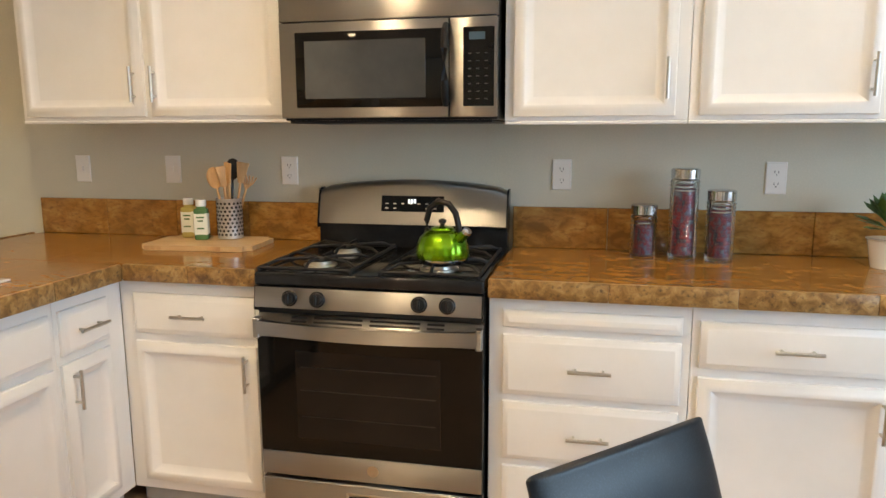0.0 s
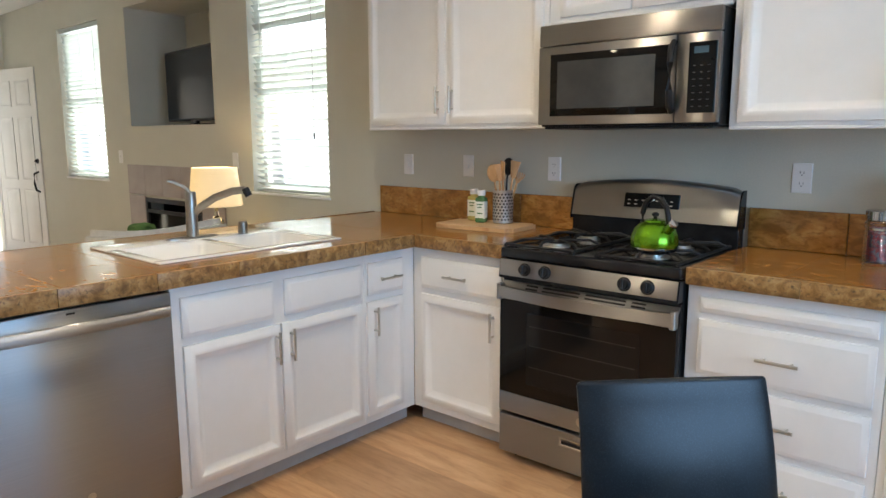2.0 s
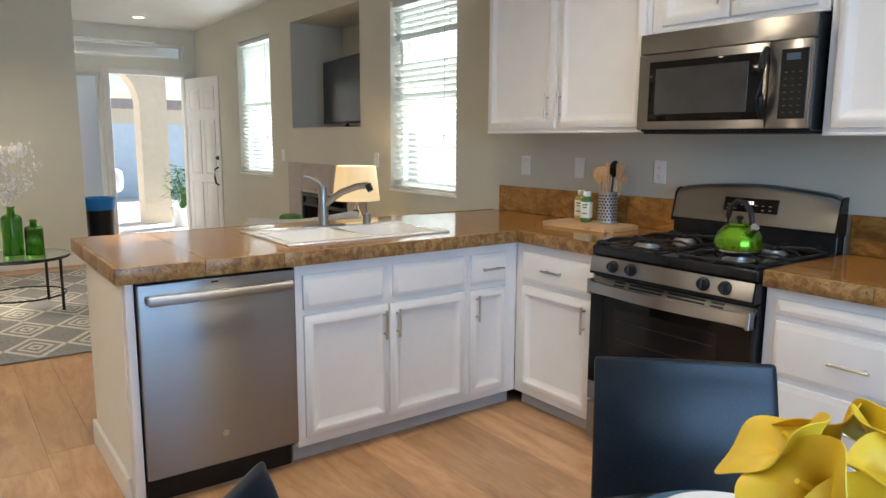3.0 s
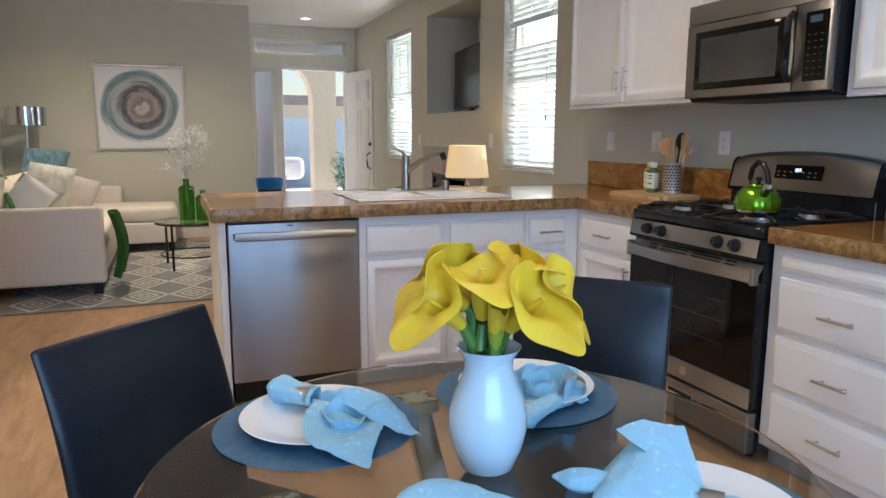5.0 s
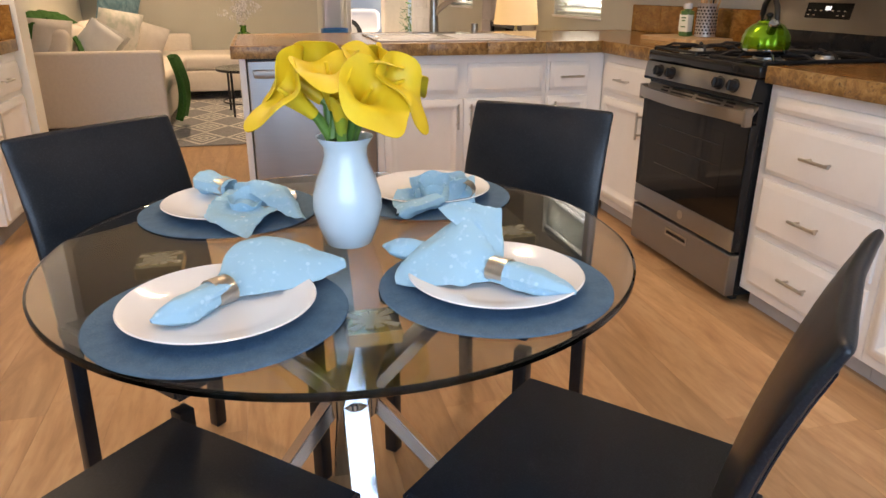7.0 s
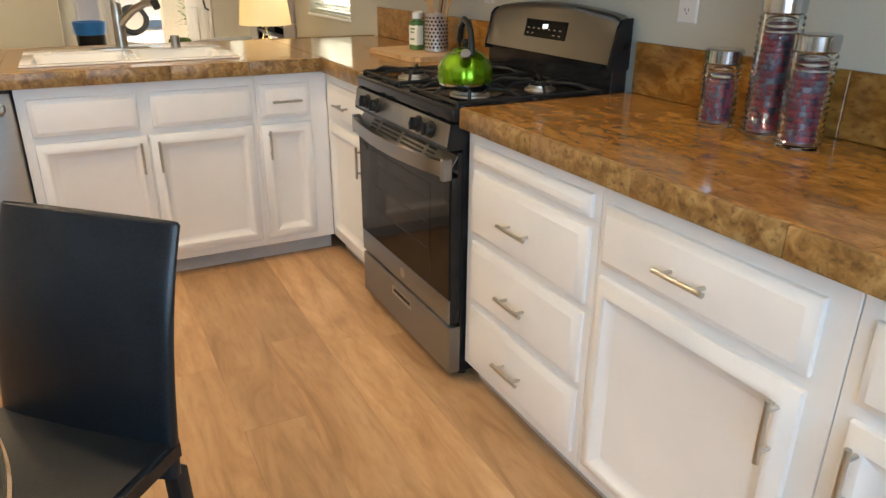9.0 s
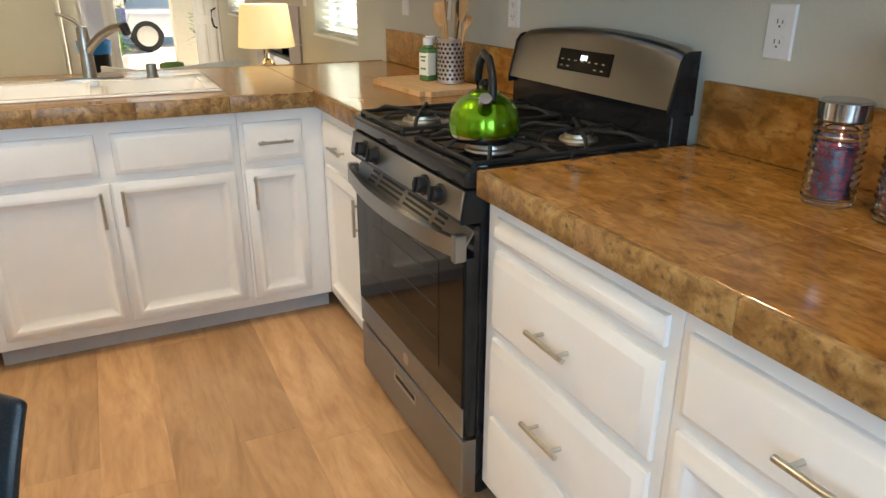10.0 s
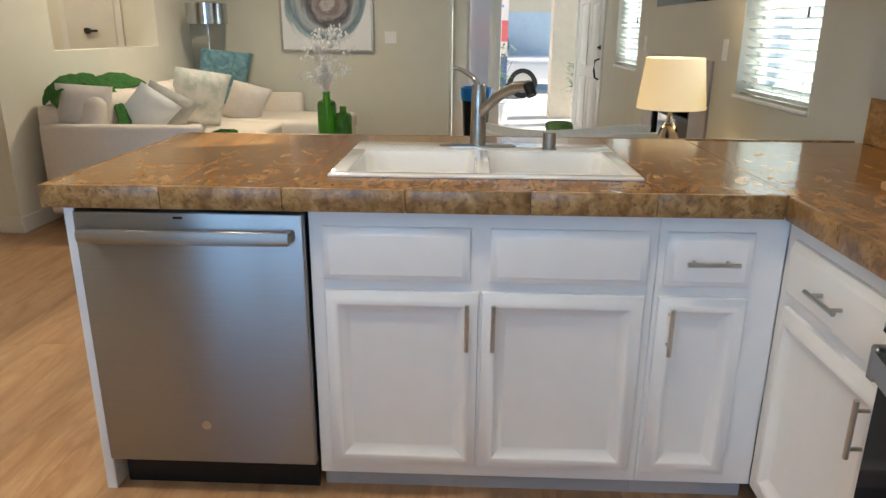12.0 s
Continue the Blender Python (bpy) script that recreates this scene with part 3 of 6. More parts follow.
part("tub", cube(0.004, 0.03, 0.095, DW - 0.004, 0.58, 0.853), PLASTIC, dw)
part("door_panel", cube(0, -0.006, 0.115, DW, 0.028, 0.846, 0.006, 3), STEEL_V, dw)
part("toe_panel", cube(0.01, 0.06, 0.0, DW - 0.01, 0.075, 0.11), PLASTIC, dw, "black toe panel")
bm = tube(bmesh.new(), [(0.03 + (DW - 0.06) * i / 12, -0.045 - 0.012 * math.sin(math.pi * i / 12), 0.792) for i in range(13)], 0.019, 12)
bmesh.ops.scale(bm, vec=(1, 0.55, 1), space=Matrix.Translation((0, 0.045, 0)), verts=bm.verts)
for xx in (0.035, DW - 0.035):
    box(bm, xx - 0.012, -0.045, 0.778, xx + 0.012, -0.004, 0.806, 0.004)
part("handle", bm, STEEL, dw, "curved steel bar handle")
part("badge", lathe([(0.013, 0), (0.013, 0.001), (0.0, 0.0012)], 20, m=pose(0, 0, 0, 90)), NICKEL, dw, m=pose(0.29, -0.006, 0.235))
part("indicator", cube(0.26, -0.0067, 0.829, 0.285, -0.0055, 0.835), PLASTIC, dw)


# ---- range ----
rg = thing("gas_range", "stainless steel gas range with black cooktop and oven window", "stove", pose(0.001, -0.010, 0))
RW = 0.756
part("body", cube(0.002, -0.615, 0.03, RW - 0.002, -0.02, 0.885, 0.003), BLACK, rg, "black enamelled sides")
bm = bmesh.new()
for xx in (0.05, RW - 0.05):
    for yy in (-0.58, -0.08):
        rod(bm, (xx, yy, 0.0), (xx, yy, 0.032), 0.018)
part("levelling_feet", bm, PLASTIC, rg)
bm = cube(-0.001, -0.655, 0.868, RW + 0.001, -0.085, 0.912, 0.010, 3)
part("cooktop", bm, BLACK, rg, "glossy black recessed cooktop")
# control panel, leaning back
bm = bmesh.new()
v = [bm.verts.new(p) for p in ((0, -0.668, 0.788), (RW, -0.668, 0.788), (RW, -0.655, 0.866), (0, -0.655, 0.866), (0, -0.60, 0.788), (RW, -0.60, 0.788), (RW, -0.60, 0.866), (0, -0.60, 0.866))]
for f in ((0, 1, 2, 3), (4, 7, 6, 5), (0, 4, 5, 1), (3, 2, 6, 7), (0, 3, 7, 4), (1, 5, 6, 2)):
    bm.faces.new([v[i] for i in f])
bmesh.ops.bevel(bm, geom=bm.edges[:], offset=0.003, segments=2, affect='EDGES')
panel = part("control_panel", bm, BLACK, rg, "black control panel with brushed steel face")
bm = cube(0.005, -0.0022, 0.0, RW - 0.005, 0.0022, 0.066, 0.0015, 2)
part("panel_face", bm, STEEL, panel, "brushed steel face plate", m=pose(0, -0.6673, 0.7995, -9.5))
for kx in (0.128, 0.222, 0.556, 0.645):
    bm = lathe([(0.026, 0), (0.026, 0.004), (0.021, 0.007), (0.0195, 0.024), (0.017, 0.027), (0, 0.027)], 24)
    box(bm, -0.004, -0.019, 0.025, 0.004, 0.019, 0.034, 0.002)
    part("knob", bm, PLASTIC, panel, "black burner knob", m=pose(kx, -0.6645, 0.832, 80.5, 0, 8))
# oven door
door = part("oven_door", box(cube(0.001, -0.652, 0.215, RW - 0.001, -0.616, 0.706, 0.004, 2), 0.002, -0.632, 0.704, RW - 0.002, -0.617, 0.780), BLACK, rg, "black enamelled oven door")
rail = part("top_rail", cube(0.003, -0.003, 0.0, RW - 0.003, 0.003, 0.086, 0.002, 2), STEEL, door, "sloping steel rail with vent slots", m=pose(0, -0.674, 0.704, -34))
part("bottom_rail", cube(0.003, -0.656, 0.217, RW - 0.003, -0.6505, 0.300, 0.002, 2), STEEL, door, "steel rail under the glass")
part("window", cube(0.003, -0.6570, 0.302, RW - 0.003, -0.650, 0.700, 0.002), DARKGLASS, door, "dark tinted oven glass")
part("inner_window", cube(0.135, -0.6580, 0.355, RW - 0.135, -0.6568, 0.655, 0.0005), pair("oven_inside", (0.009, 0.0078, 0.007), (0.015, 0.0125, 0.011), scale=5, rough=0.05, spec=0.24), door, "faintly lit oven interior behind the glass")
bm = bmesh.new()
for z in (0.43, 0.52, 0.60):
    box(bm, 0.150, -0.6586, z, RW - 0.150, -0.6578, z + 0.004)
part("rack", bm, pair("rack_wire", (0.012, 0.010, 0.009), (0.018, 0.015, 0.013), scale=20, rough=0.4), door, "oven rack seen through glass")
bm = bmesh.new()
N = 16
pts = []
for i in range(N + 1):
    u = i / N
    pts.append((0.006 + (RW - 0.012) * u, -0.680 - 0.042 * math.sin(math.pi * u) ** 0.8))
for (ax, ay), (bx, by) in zip(pts, pts[1:]):
    vs = [bm.verts.new(p) for p in ((ax, ay, 0.712), (bx, by, 0.712), (bx, by, 0.757), (ax, ay, 0.757), (ax, ay + 0.017, 0.712), (bx, by + 0.017, 0.712), (bx, by + 0.017, 0.757), (ax, ay + 0.017, 0.757))]
    for f in ((0, 1, 2, 3), (5, 4, 7, 6), (3, 2, 6, 7), (1, 0, 4, 5)):
        bm.faces.new([vs[k] for k in f])
bmesh.ops.remove_doubles(bm, verts=bm.verts, dist=1e-5)
box(bm, 0.001, -0.682, 0.698, 0.022, -0.650, 0.765, 0.003)
box(bm, RW - 0.022, -0.682, 0.698, RW - 0.001, -0.650, 0.765, 0.003)
part("handle", bm, STEEL, door, "bowed flat steel handle")
for sx, w in ((0.120, 0.055), (0.198, 0.165), (0.388, 0.165), (0.576, 0.055)):
    for r in range(3):
        part("vent_slot", cube(sx, -0.0036, 0.036 + r * 0.0145, sx + w, -0.002, 0.0435 + r * 0.0145), IRON, rail, "dark vent slot")
part("badge", lathe([(0.020, 0), (0.020, 0.001), (0, 0.0014)], 24, m=pose(0, 0, 0, 90)), NICKEL, door, m=pose(0.392, -0.655, 0.258))
bm = nested(RW - 0.004, 0.168, [(0, 0.04), (0, 0.004), (0.004, 0)])
dr = part("drawer", bm, STEEL, rg, "steel storage drawer", m=pose(0.002, -0.655, 0.034))
bm = nested(0.165, 0.034, [(0, 0.0005), (0.0, -0.003), (0.006, -0.003), (0.009, 0.0)])
part("pull", bm, NICKEL, dr, "recessed drawer pull", m=pose(0.297, 0, 0.105))
part("pull_recess", cube(0.306, -0.0012, 0.114, 0.453, 0.0015, 0.126), IRON, dr)
# backguard
bm = bmesh.new()
lo = []
N = 20
for i in range(N + 1):
    u = i / N
    x = RW * u
    top = 1.143 + 0.030 * (1 - (2 * u - 1) ** 2)
    if i in (0, N):
        top -= 0.012
    lo.append((x, top))
grid = []
for x, top in lo:
    grid.append([bm.verts.new((x, -0.100, 1.002)), bm.verts.new((x, -0.074, top - 0.022)), bm.verts.new((x, -0.062, top - 0.006)), bm.verts.new((x, -0.050, top)), bm.verts.new((x, -0.022, top)), bm.verts.new((x, -0.022, 1.002))])
for a, b in zip(grid, grid[1:]):
    for k in range(6):
        bm.faces.new((a[k], b[k], b[(k + 1) % 6], a[(k + 1) % 6]))
bm.faces.new(grid[0])
bm.faces.new(grid[-1][::-1])
guard = part("backguard", bm, STEEL, rg, "arched brushed steel backguard")
for ex0 in (-0.003, RW - 0.004):
    x, top = ex0, 1.137
    bm = bmesh.new()
    side = [(-0.103, 0.985), (-0.103, 1.004), (-0.077, top - 0.020), (-0.064, top - 0.003), (-0.050, top + 0.004), (-0.020, top + 0.004), (-0.020, 0.985)]
    fa = bm.faces.new([bm.verts.new((x, y, zz)) for y, zz in side])
    ext = bmesh.ops.extrude_face_region(bm, geom=[fa])
    bmesh.ops.translate(bm, vec=(0.007, 0, 0), verts=[v for v in ext["geom"] if isinstance(v, bmesh.types.BMVert)])
    part("end_cap", bm, BLACK, guard, "black moulded end cap")
part("backguard_base", cube(0.0, -0.085, 0.905, RW, -0.022, 1.001, 0.003), BLACK, rg, "black lower backguard")
disp = part("display", cube(-0.125, -0.002, -0.031, 0.125, 0.002, 0.031, 0.002), DARKGLASS, guard, "black glass clock panel", m=pose(0.386, -0.0865, 1.083, -12))
bm = bmesh.new()
for dx, w in ((-0.016, 0.006), (-0.006, 0.008), (0.006, 0.008)):
    box(bm, dx, -0.0028, 0.002, dx + w, -0.002, 0.017)
part("digits", bm, DISPLAY, disp, "lit clock digits")
bm = bmesh.new()
for r in range(2):
    for k in range(7):
        if r or abs(k - 3) > 1:
            box(bm, -0.108 + k * 0.032, -0.0028, -0.020 + r * 0.018, -0.096 + k * 0.032, -0.002, -0.0165 + r * 0.018)
part("key_legends", bm, NICKEL, disp)
# burners and grates
for bx, by, r in ((0.17, -0.50, 0.045), (0.585, -0.50, 0.052), (0.17, -0.235, 0.040), (0.585, -0.235, 0.040)):
    bur = part("burner", lathe([(r + 0.012, 0), (r + 0.010, 0.006), (r, 0.008), (r - 0.002, 0.016), (0, 0.016)], 24), NICKEL, rg, "aluminium burner head", m=pose(bx, by, 0.912))
    part("burner_cap", lathe([(r - 0.008, 0), (r - 0.006, 0.006), (r - 0.012, 0.009), (0, 0.009)], 24), IRON, bur, m=pose(0, 0, 0.016))
for gx in (0.17, 0.585):
    bm = bmesh.new()
    zt = 0.940
    x0, x1, y0, y1 = gx - 0.165, gx + 0.150, -0.625, -0.110
    for a, b in (((x0, y0), (x1, y0)), ((x1, y0), (x1, y1)), ((x1, y1), (x0, y1)), ((x0, y1), (x0, y0))):
        tube(bm, [(*a, 0.921), (*b, 0.921)], 0.006, 8)
    for cy in (-0.50, -0.235):
        for k in range(6):
            an = math.pi * (k / 3 + 1 / 6)
            c, s = math.cos(an), math.sin(an)
            reach = min((x1 - x0) / 2 / max(abs(c), 0.3), 0.135 / max(abs(s), 0.3))
            tube(bm, [(gx + c * 0.022, cy + s * 0.022, zt - 0.004), (gx + c * 0.035, cy + s * 0.035, zt), (gx + c * reach * 0.75, cy + s * reach * 0.75, zt), (gx + c * reach * 0.97, cy + s * reach * 0.97, 0.922)], 0.0055, 8)
    for xx in (x0, x1):
        for yy in (y0, y1, (y0 + y1) / 2):
            rod(bm, (xx, yy, 0.911), (xx, yy, 0.922), 0.007, seg=8)
    part("grate", bm, IRON, rg, "black cast iron burner grate")

# ---- microwave ----
mw = thing("microwave", "stainless steel over-the-range microwave with black window", "microwave", pose(0.005, 0, 1.392))
MW = 0.752
part("body", cube(0.001, -0.382, 0.006, MW - 0.001, -0.004, 0.418, 0.002), PLASTIC, mw)
part("vent_panel", cube(0, -0.408, 0.334, MW, -0.383, 0.418, 0.004, 2), STEEL, mw, "steel top vent panel")
md = part("door", cube(0, -0.412, 0.014, 0.592, -0.383, 0.330, 0.004, 2), STEEL, mw, "steel framed microwave door")
part("window", cube(0.058, -0.4155, 0.048, 0.575, -0.410, 0.298, 0.004, 2), DARKGLASS, md, "black glass door window")
part("window_mesh", cube(0.092, -0.4164, 0.078, 0.515, -0.4150, 0.268, 0.0005), pair("screened_glass", (0.035, 0.036, 0.037), (0.055, 0.056, 0.057), scale=6, rough=0.06, coat=0.3), md, "grey screened inner window")
bm = tube(bmesh.new(), [(0.585, -0.416, 0.055), (0.585, -0.438, 0.075), (0.585, -0.446, 0.13), (0.585, -0.446, 0.23), (0.585, -0.438, 0.285), (0.585, -0.416, 0.305)], 0.012, 12)
part("handle", bm, PLASTIC, md, "black curved handle")
cp = part("control_panel", cube(0.595, -0.412, 0.014, MW, -0.383, 0.330, 0.004, 2), STEEL, mw)
part("keypad", cube(0.640, -0.4140, 0.048, 0.742, -0.4105, 0.298, 0.002), DARKGLASS, cp, "black glass keypad")
part("readout", cube(0.660, -0.4150, 0.258, 0.712, -0.4136, 0.282), pair("lcd", (0.05, 0.09, 0.12), (0.06, 0.11, 0.15), scale=20, rough=0.2), cp)
bm = bmesh.new()
for r in range(7):
    for k in range(3):
        box(bm, 0.657 + k * 0.027, -0.4146, 0.070 + r * 0.024, 0.667 + k * 0.027, -0.4136, 0.073 + r * 0.024)
part("key_legends", bm, pair("faded_print", (0.03, 0.03, 0.033), (0.045, 0.045, 0.048), scale=9, rough=0.5), cp)
part("underside_grille", cube(0.02, -0.39, -0.004, MW - 0.02, -0.03, 0.0055, 0.003), IRON, mw, "dark underside with filters")


# ---- outlets and switches ----
def outlet(m, kind, label, w=0.072):
    o = thing("wall_outlet" if kind == "outlet" else "light_switch", label, "outlet" if kind == "outlet" else "switch", m, "wall plates")
    part("plate", nested(w, 0.116, [(0, 0), (0, -0.003), (0.003, -0.006)]), TRIM, o, m=pose(-w / 2, -0.0005, -0.058))
    if kind == "outlet":
        for z in (-0.021, 0.021):
            s = part("socket", lathe([(0.0165, 0), (0.0165, 0.002), (0, 0.002)], 20, m=pose(0, 0, 0, 90)), TRIM, o, m=pose(0, -0.006, z))
            bm = cube(-0.0075, -0.0026, -0.003, -0.0055, -0.0015, 0.006)
            box(bm, 0.0055, -0.0026, -0.003, 0.0075, -0.0015, 0.005)
            box(bm, -0.002, -0.0026, -0.011, 0.002, -0.0015, -0.007)
            part("slots", bm, PLASTIC, s)
    else:
        n = max(1, round(w / 0.072))
        for k in range(n):
            xx = (k - (n - 1) / 2) * 0.046
            part("rocker", cube(xx - 0.006, -0.014, -0.012, xx + 0.006, -0.005, 0.012, 0.002), TRIM, o)
    return o


outlet(pose(-1.145, 0, 1.203), "switch", "white toggle light switch plate on the wall")
outlet(pose(-0.700, 0, 1.203), "switch", "white toggle light switch plate on the wall")
outlet(pose(-0.161, 0, 1.202), "outlet", "white duplex outlet on the kitchen wall")
outlet(pose(0.951, 0, 1.196), "outlet", "white duplex outlet above the counter")
outlet(pose(1.708, 0, 1.190), "outlet", "white duplex outlet above the counter")
outlet(pose(-6.24, -2.25, 1.205, 0, 0, 90), "switch", "white double light switch plate beside the painting", 0.118)
outlet(pose(-2.93, 0, 1.19), "switch", "white single light switch near the window")
outlet(pose(-4.80, 0, 1.19), "switch", "white single light switch near the niche")
outlet(pose(-4.86, 0, 0.33), "outlet", "white duplex outlet low on the wall")

# ---- counter things ----
bd = thing("cutting_board", "pale bamboo cutting board on the counter", "board", pose(-0.415, -0.225, CT + 0.001, 0, 0, 4))
bm = cube(-0.225, -0.135, 0, 0.225, 0.135, 0.019)
bmesh.ops.bevel(bm, geom=[e for e in bm.edges if abs(e.verts[0].co.z - e.verts[1].co.z) > 0.01], offset=0.03, segments=5, affect='EDGES')
part("board", bm, BAMBOO, bd)
part("stripe", cube(-0.2, -0.1356, 0.002, -0.13, -0.13, 0.017), WOODS, bd, "darker inlaid strip")
part("stripe", cube(0.06, -0.1356, 0.002, 0.11, -0.13, 0.017), WOODS, bd, "darker inlaid strip")
BZ = CT + 0.021

DIAL_W = pair("bottle_label", (0.74, 0.76, 0.66), (0.80, 0.81, 0.72), scale=20, rough=0.5)
GREENB = pair("green_bottle", (0.06, 0.15, 0.05), (0.10, 0.22, 0.08), scale=12, rough=0.25)
YELB = pair("oil_bottle", (0.45, 0.36, 0.10), (0.55, 0.45, 0.15), scale=12, rough=0.25)


def bottle(m, body, label):
    b = thing("seasoning_bottle", label, "bottle", m, "seasoning bottles")
    bm = cube(-0.026, -0.026, 0, 0.026, 0.026, 0.125, 0.008, 3)
    part("body", bm, body, b)
    lab = part("label", cube(-0.0265, -0.0265, 0.018, 0.0265, 0.020, 0.110, 0.006, 2), DIAL_W, b, "pale printed label")
    bm = bmesh.new()
    for z, w in ((0.088, 0.030), (0.074, 0.022), (0.044, 0.028)):
        box(bm, -w / 2, -0.0275, z, w / 2, -0.0262, z + 0.006)
    part("print", bm, GREENB, lab)
    part("neck", lathe([(0.020, 0.124), (0.017, 0.132), (0.017, 0.136)], 20), body, b)
    part("cap", lathe([(0.0195, 0.134), (0.0205, 0.136), (0.0205, 0.158), (0.018, 0.161), (0, 0.161)], 24), PORCELAIN, b, "white screw cap")


bottle(pose(-0.545, -0.150, BZ, 0, 0, 12), YELB, "square seasoning bottle with white cap and pale label")
bottle(pose(-0.458, -0.200, BZ, 0, 0, 18), GREENB, "square green seasoning bottle with white cap and label")

CUPSTEEL = pair("satin_steel", (0.55, 0.56, 0.58), (0.66, 0.67, 0.69), scale=30, rough=0.32, rough2=0.4, metal=0.75)
uc = thing("utensil_holder", "perforated stainless steel cup full of wooden utensils", "utensil holder", pose(-0.362, -0.150, BZ))
bm = lathe([(0.0, 0.002), (0.048, 0.002), (0.050, 0.004), (0.050, 0.160), (0.052, 0.163), (0.048, 0.163), (0.047, 0.008), (0, 0.006)], 40, cap=False)
part("cup", bm, CUPSTEEL, uc, "polished steel cup")
bm = bmesh.new()
for r in range(9):
    for k in range(18):
        an = 2 * math.pi * (k + 0.5 * (r % 2)) / 18
        c, s = math.cos(an), math.sin(an)
        rod(bm, (c * 0.0490, s * 0.0490, 0.020 + r * 0.0155), (c * 0.0506, s * 0.0506, 0.020 + r * 0.0155), 0.0052, seg=8)
part("perforations", bm, IRON, uc)


def utensil(kind, lean, head, mat, label, long=0.205):
    u = thing("wooden_spoon" if mat is WOODS else "kitchen_utensil", label, "utensil", pose(-0.362 + lean[0] * 0.3, -0.150 + lean[1] * 0.3, BZ + 0.012, math.degrees(-lean[1] * 5.5), math.degrees(lean[0] * 5.5), head), "utensils in the cup")
    part("handle", tube(bmesh.new(), [(0, 0, 0), (0, 0, long * 0.55), (0, 0, long)], 0.0055, 10, 0.9), mat, u)
    bm = bmesh.new()
    if kind == "spoon":
        bmesh.ops.create_uvsphere(bm, u_segments=20, v_segments=12, radius=1, matrix=Matrix.Translation((0, 0, long + 0.032)) @ Matrix.Diagonal((0.031, 0.009, 0.044, 1)))
    elif kind == "spatula":
        box(bm, -0.026, -0.003, long - 0.006, 0.026, 0.003, long + 0.078, 0.003, 2)
        for v in bm.verts:
            if v.co.z < long + 0.01:
                v.co.x *= 0.45
    else:
        for k in range(6):
            an = (k - 2.5) * 0.22
            tube(bm, [(0, 0, long - 0.01), (math.sin(an) * 0.05, 0.004, long + 0.03), (math.sin(an) * 0.075, -0.012, long + 0.05)], 0.003, 6)
    part("head", bm, mat, u)


utensil("spoon", (-0.030, -0.010), 20, WOODS, "wooden spoon with round bowl")
utensil("spatula", (-0.020, 0.018), -15, WOODS, "flat wooden spatula in the cup")
utensil("spatula", (-0.012, -0.020), 40, WOODS, "slotted pale wooden turner in the cup")
utensil("spoon", (0.004, 0.022), 10, PLASTIC, "black nylon ladle in the cup", 0.235)
utensil("spatula", (0.022, -0.014), -30, WOODS, "wooden turner with angled end", 0.22)
utensil("spatula", (0.032, 0.006), 15, WOODS, "pale wooden stirring paddle in the cup", 0.22)
utensil("fork", (0.046, 0.020), 0, WOODS, "wooden pasta fork with curled teeth", 0.20)

# kettle
kt = thing("tea_kettle", "shiny green ribbed whistling kettle on the burner", "kettle", Matrix.Translation((0.602, -0.538, 0.944)) @ pose(0, 0, 0, 0, 0, -10) @ Matrix.Scale(0.88, 4))
bm = bmesh.new()
SEG = 64
rings = []
prof = [(0.070, 0.0), (0.088, 0.004), (0.095, 0.020), (0.096, 0.040), (0.092, 0.066), (0.082, 0.090), (0.064, 0.110), (0.042, 0.121)]
for r, z in prof:
    ring = []
    for i in range(SEG):
        an = 2 * math.pi * i / SEG
        k = 1 + 0.022 * math.cos(an * 16) * (0.2 + 0.8 * math.sin(math.pi * min(z / 0.121, 1)))
        ring.append(bm.verts.new((r * k * math.cos(an), r * k * math.sin(an), z)))
    rings.append(ring)
for a, b in zip(rings, rings[1:]):
    for i in range(SEG):
        bm.faces.new((a[i], a[(i + 1) % SEG], b[(i + 1) % SEG], b[i]))
bm.faces.new(rings[0][::-1])
bm.faces.new(rings[-1])
part("body", bm, KETTLE, kt)
part("base_ring", lathe([(0.0, -0.002), (0.084, -0.002), (0.090, 0.003), (0.094, 0.012), (0.0945, 0.018)], 48, cap=False), CHROME, kt, "steel base ring")
lid = part("lid", lathe([(0.044, 0.120), (0.040, 0.127), (0.022, 0.132), (0, 0.133)], 32), KETTLE, kt)
part("lid_knob", lathe([(0.008, 0.131), (0.008, 0.140), (0.015, 0.146), (0.015, 0.154), (0.008, 0.159), (0, 0.160)], 20), PLASTIC, lid, "black lid knob")
part("handle", tube(bmesh.new(), [(-0.060, 0, 0.112), (-0.062, 0, 0.150), (-0.050, 0, 0.195), (-0.015, 0, 0.222), (0.025, 0, 0.214), (0.052, 0, 0.180), (0.062, 0, 0.140), (0.064, 0, 0.112)], 0.0115, 12), PLASTIC, kt, "black arched handle")
sp = part("spout", tube(bmesh.new(), [(0.060, -0.02, 0.080), (0.085, -0.028, 0.100), (0.104, -0.034, 0.118)], 0.021, 16, 0.75), KETTLE, kt)
part("whistle", lathe([(0.018, 0), (0.019, 0.006), (0.016, 0.014), (0, 0.016)], 20, m=pose(0.103, -0.034, 0.117, 0, 48, -18)), CHROME, sp, "steel spout cap")


# canisters
FILL = material("mixed_pasta", [(0.40, (0.025, 0.025, 0.06)), (0.50, (0.30, 0.018, 0.035)), (0.58, (0.06, 0.07, 0.13)), (0.70, (0.22, 0.24, 0.30))], scale=42, rough=0.6, detail=2)


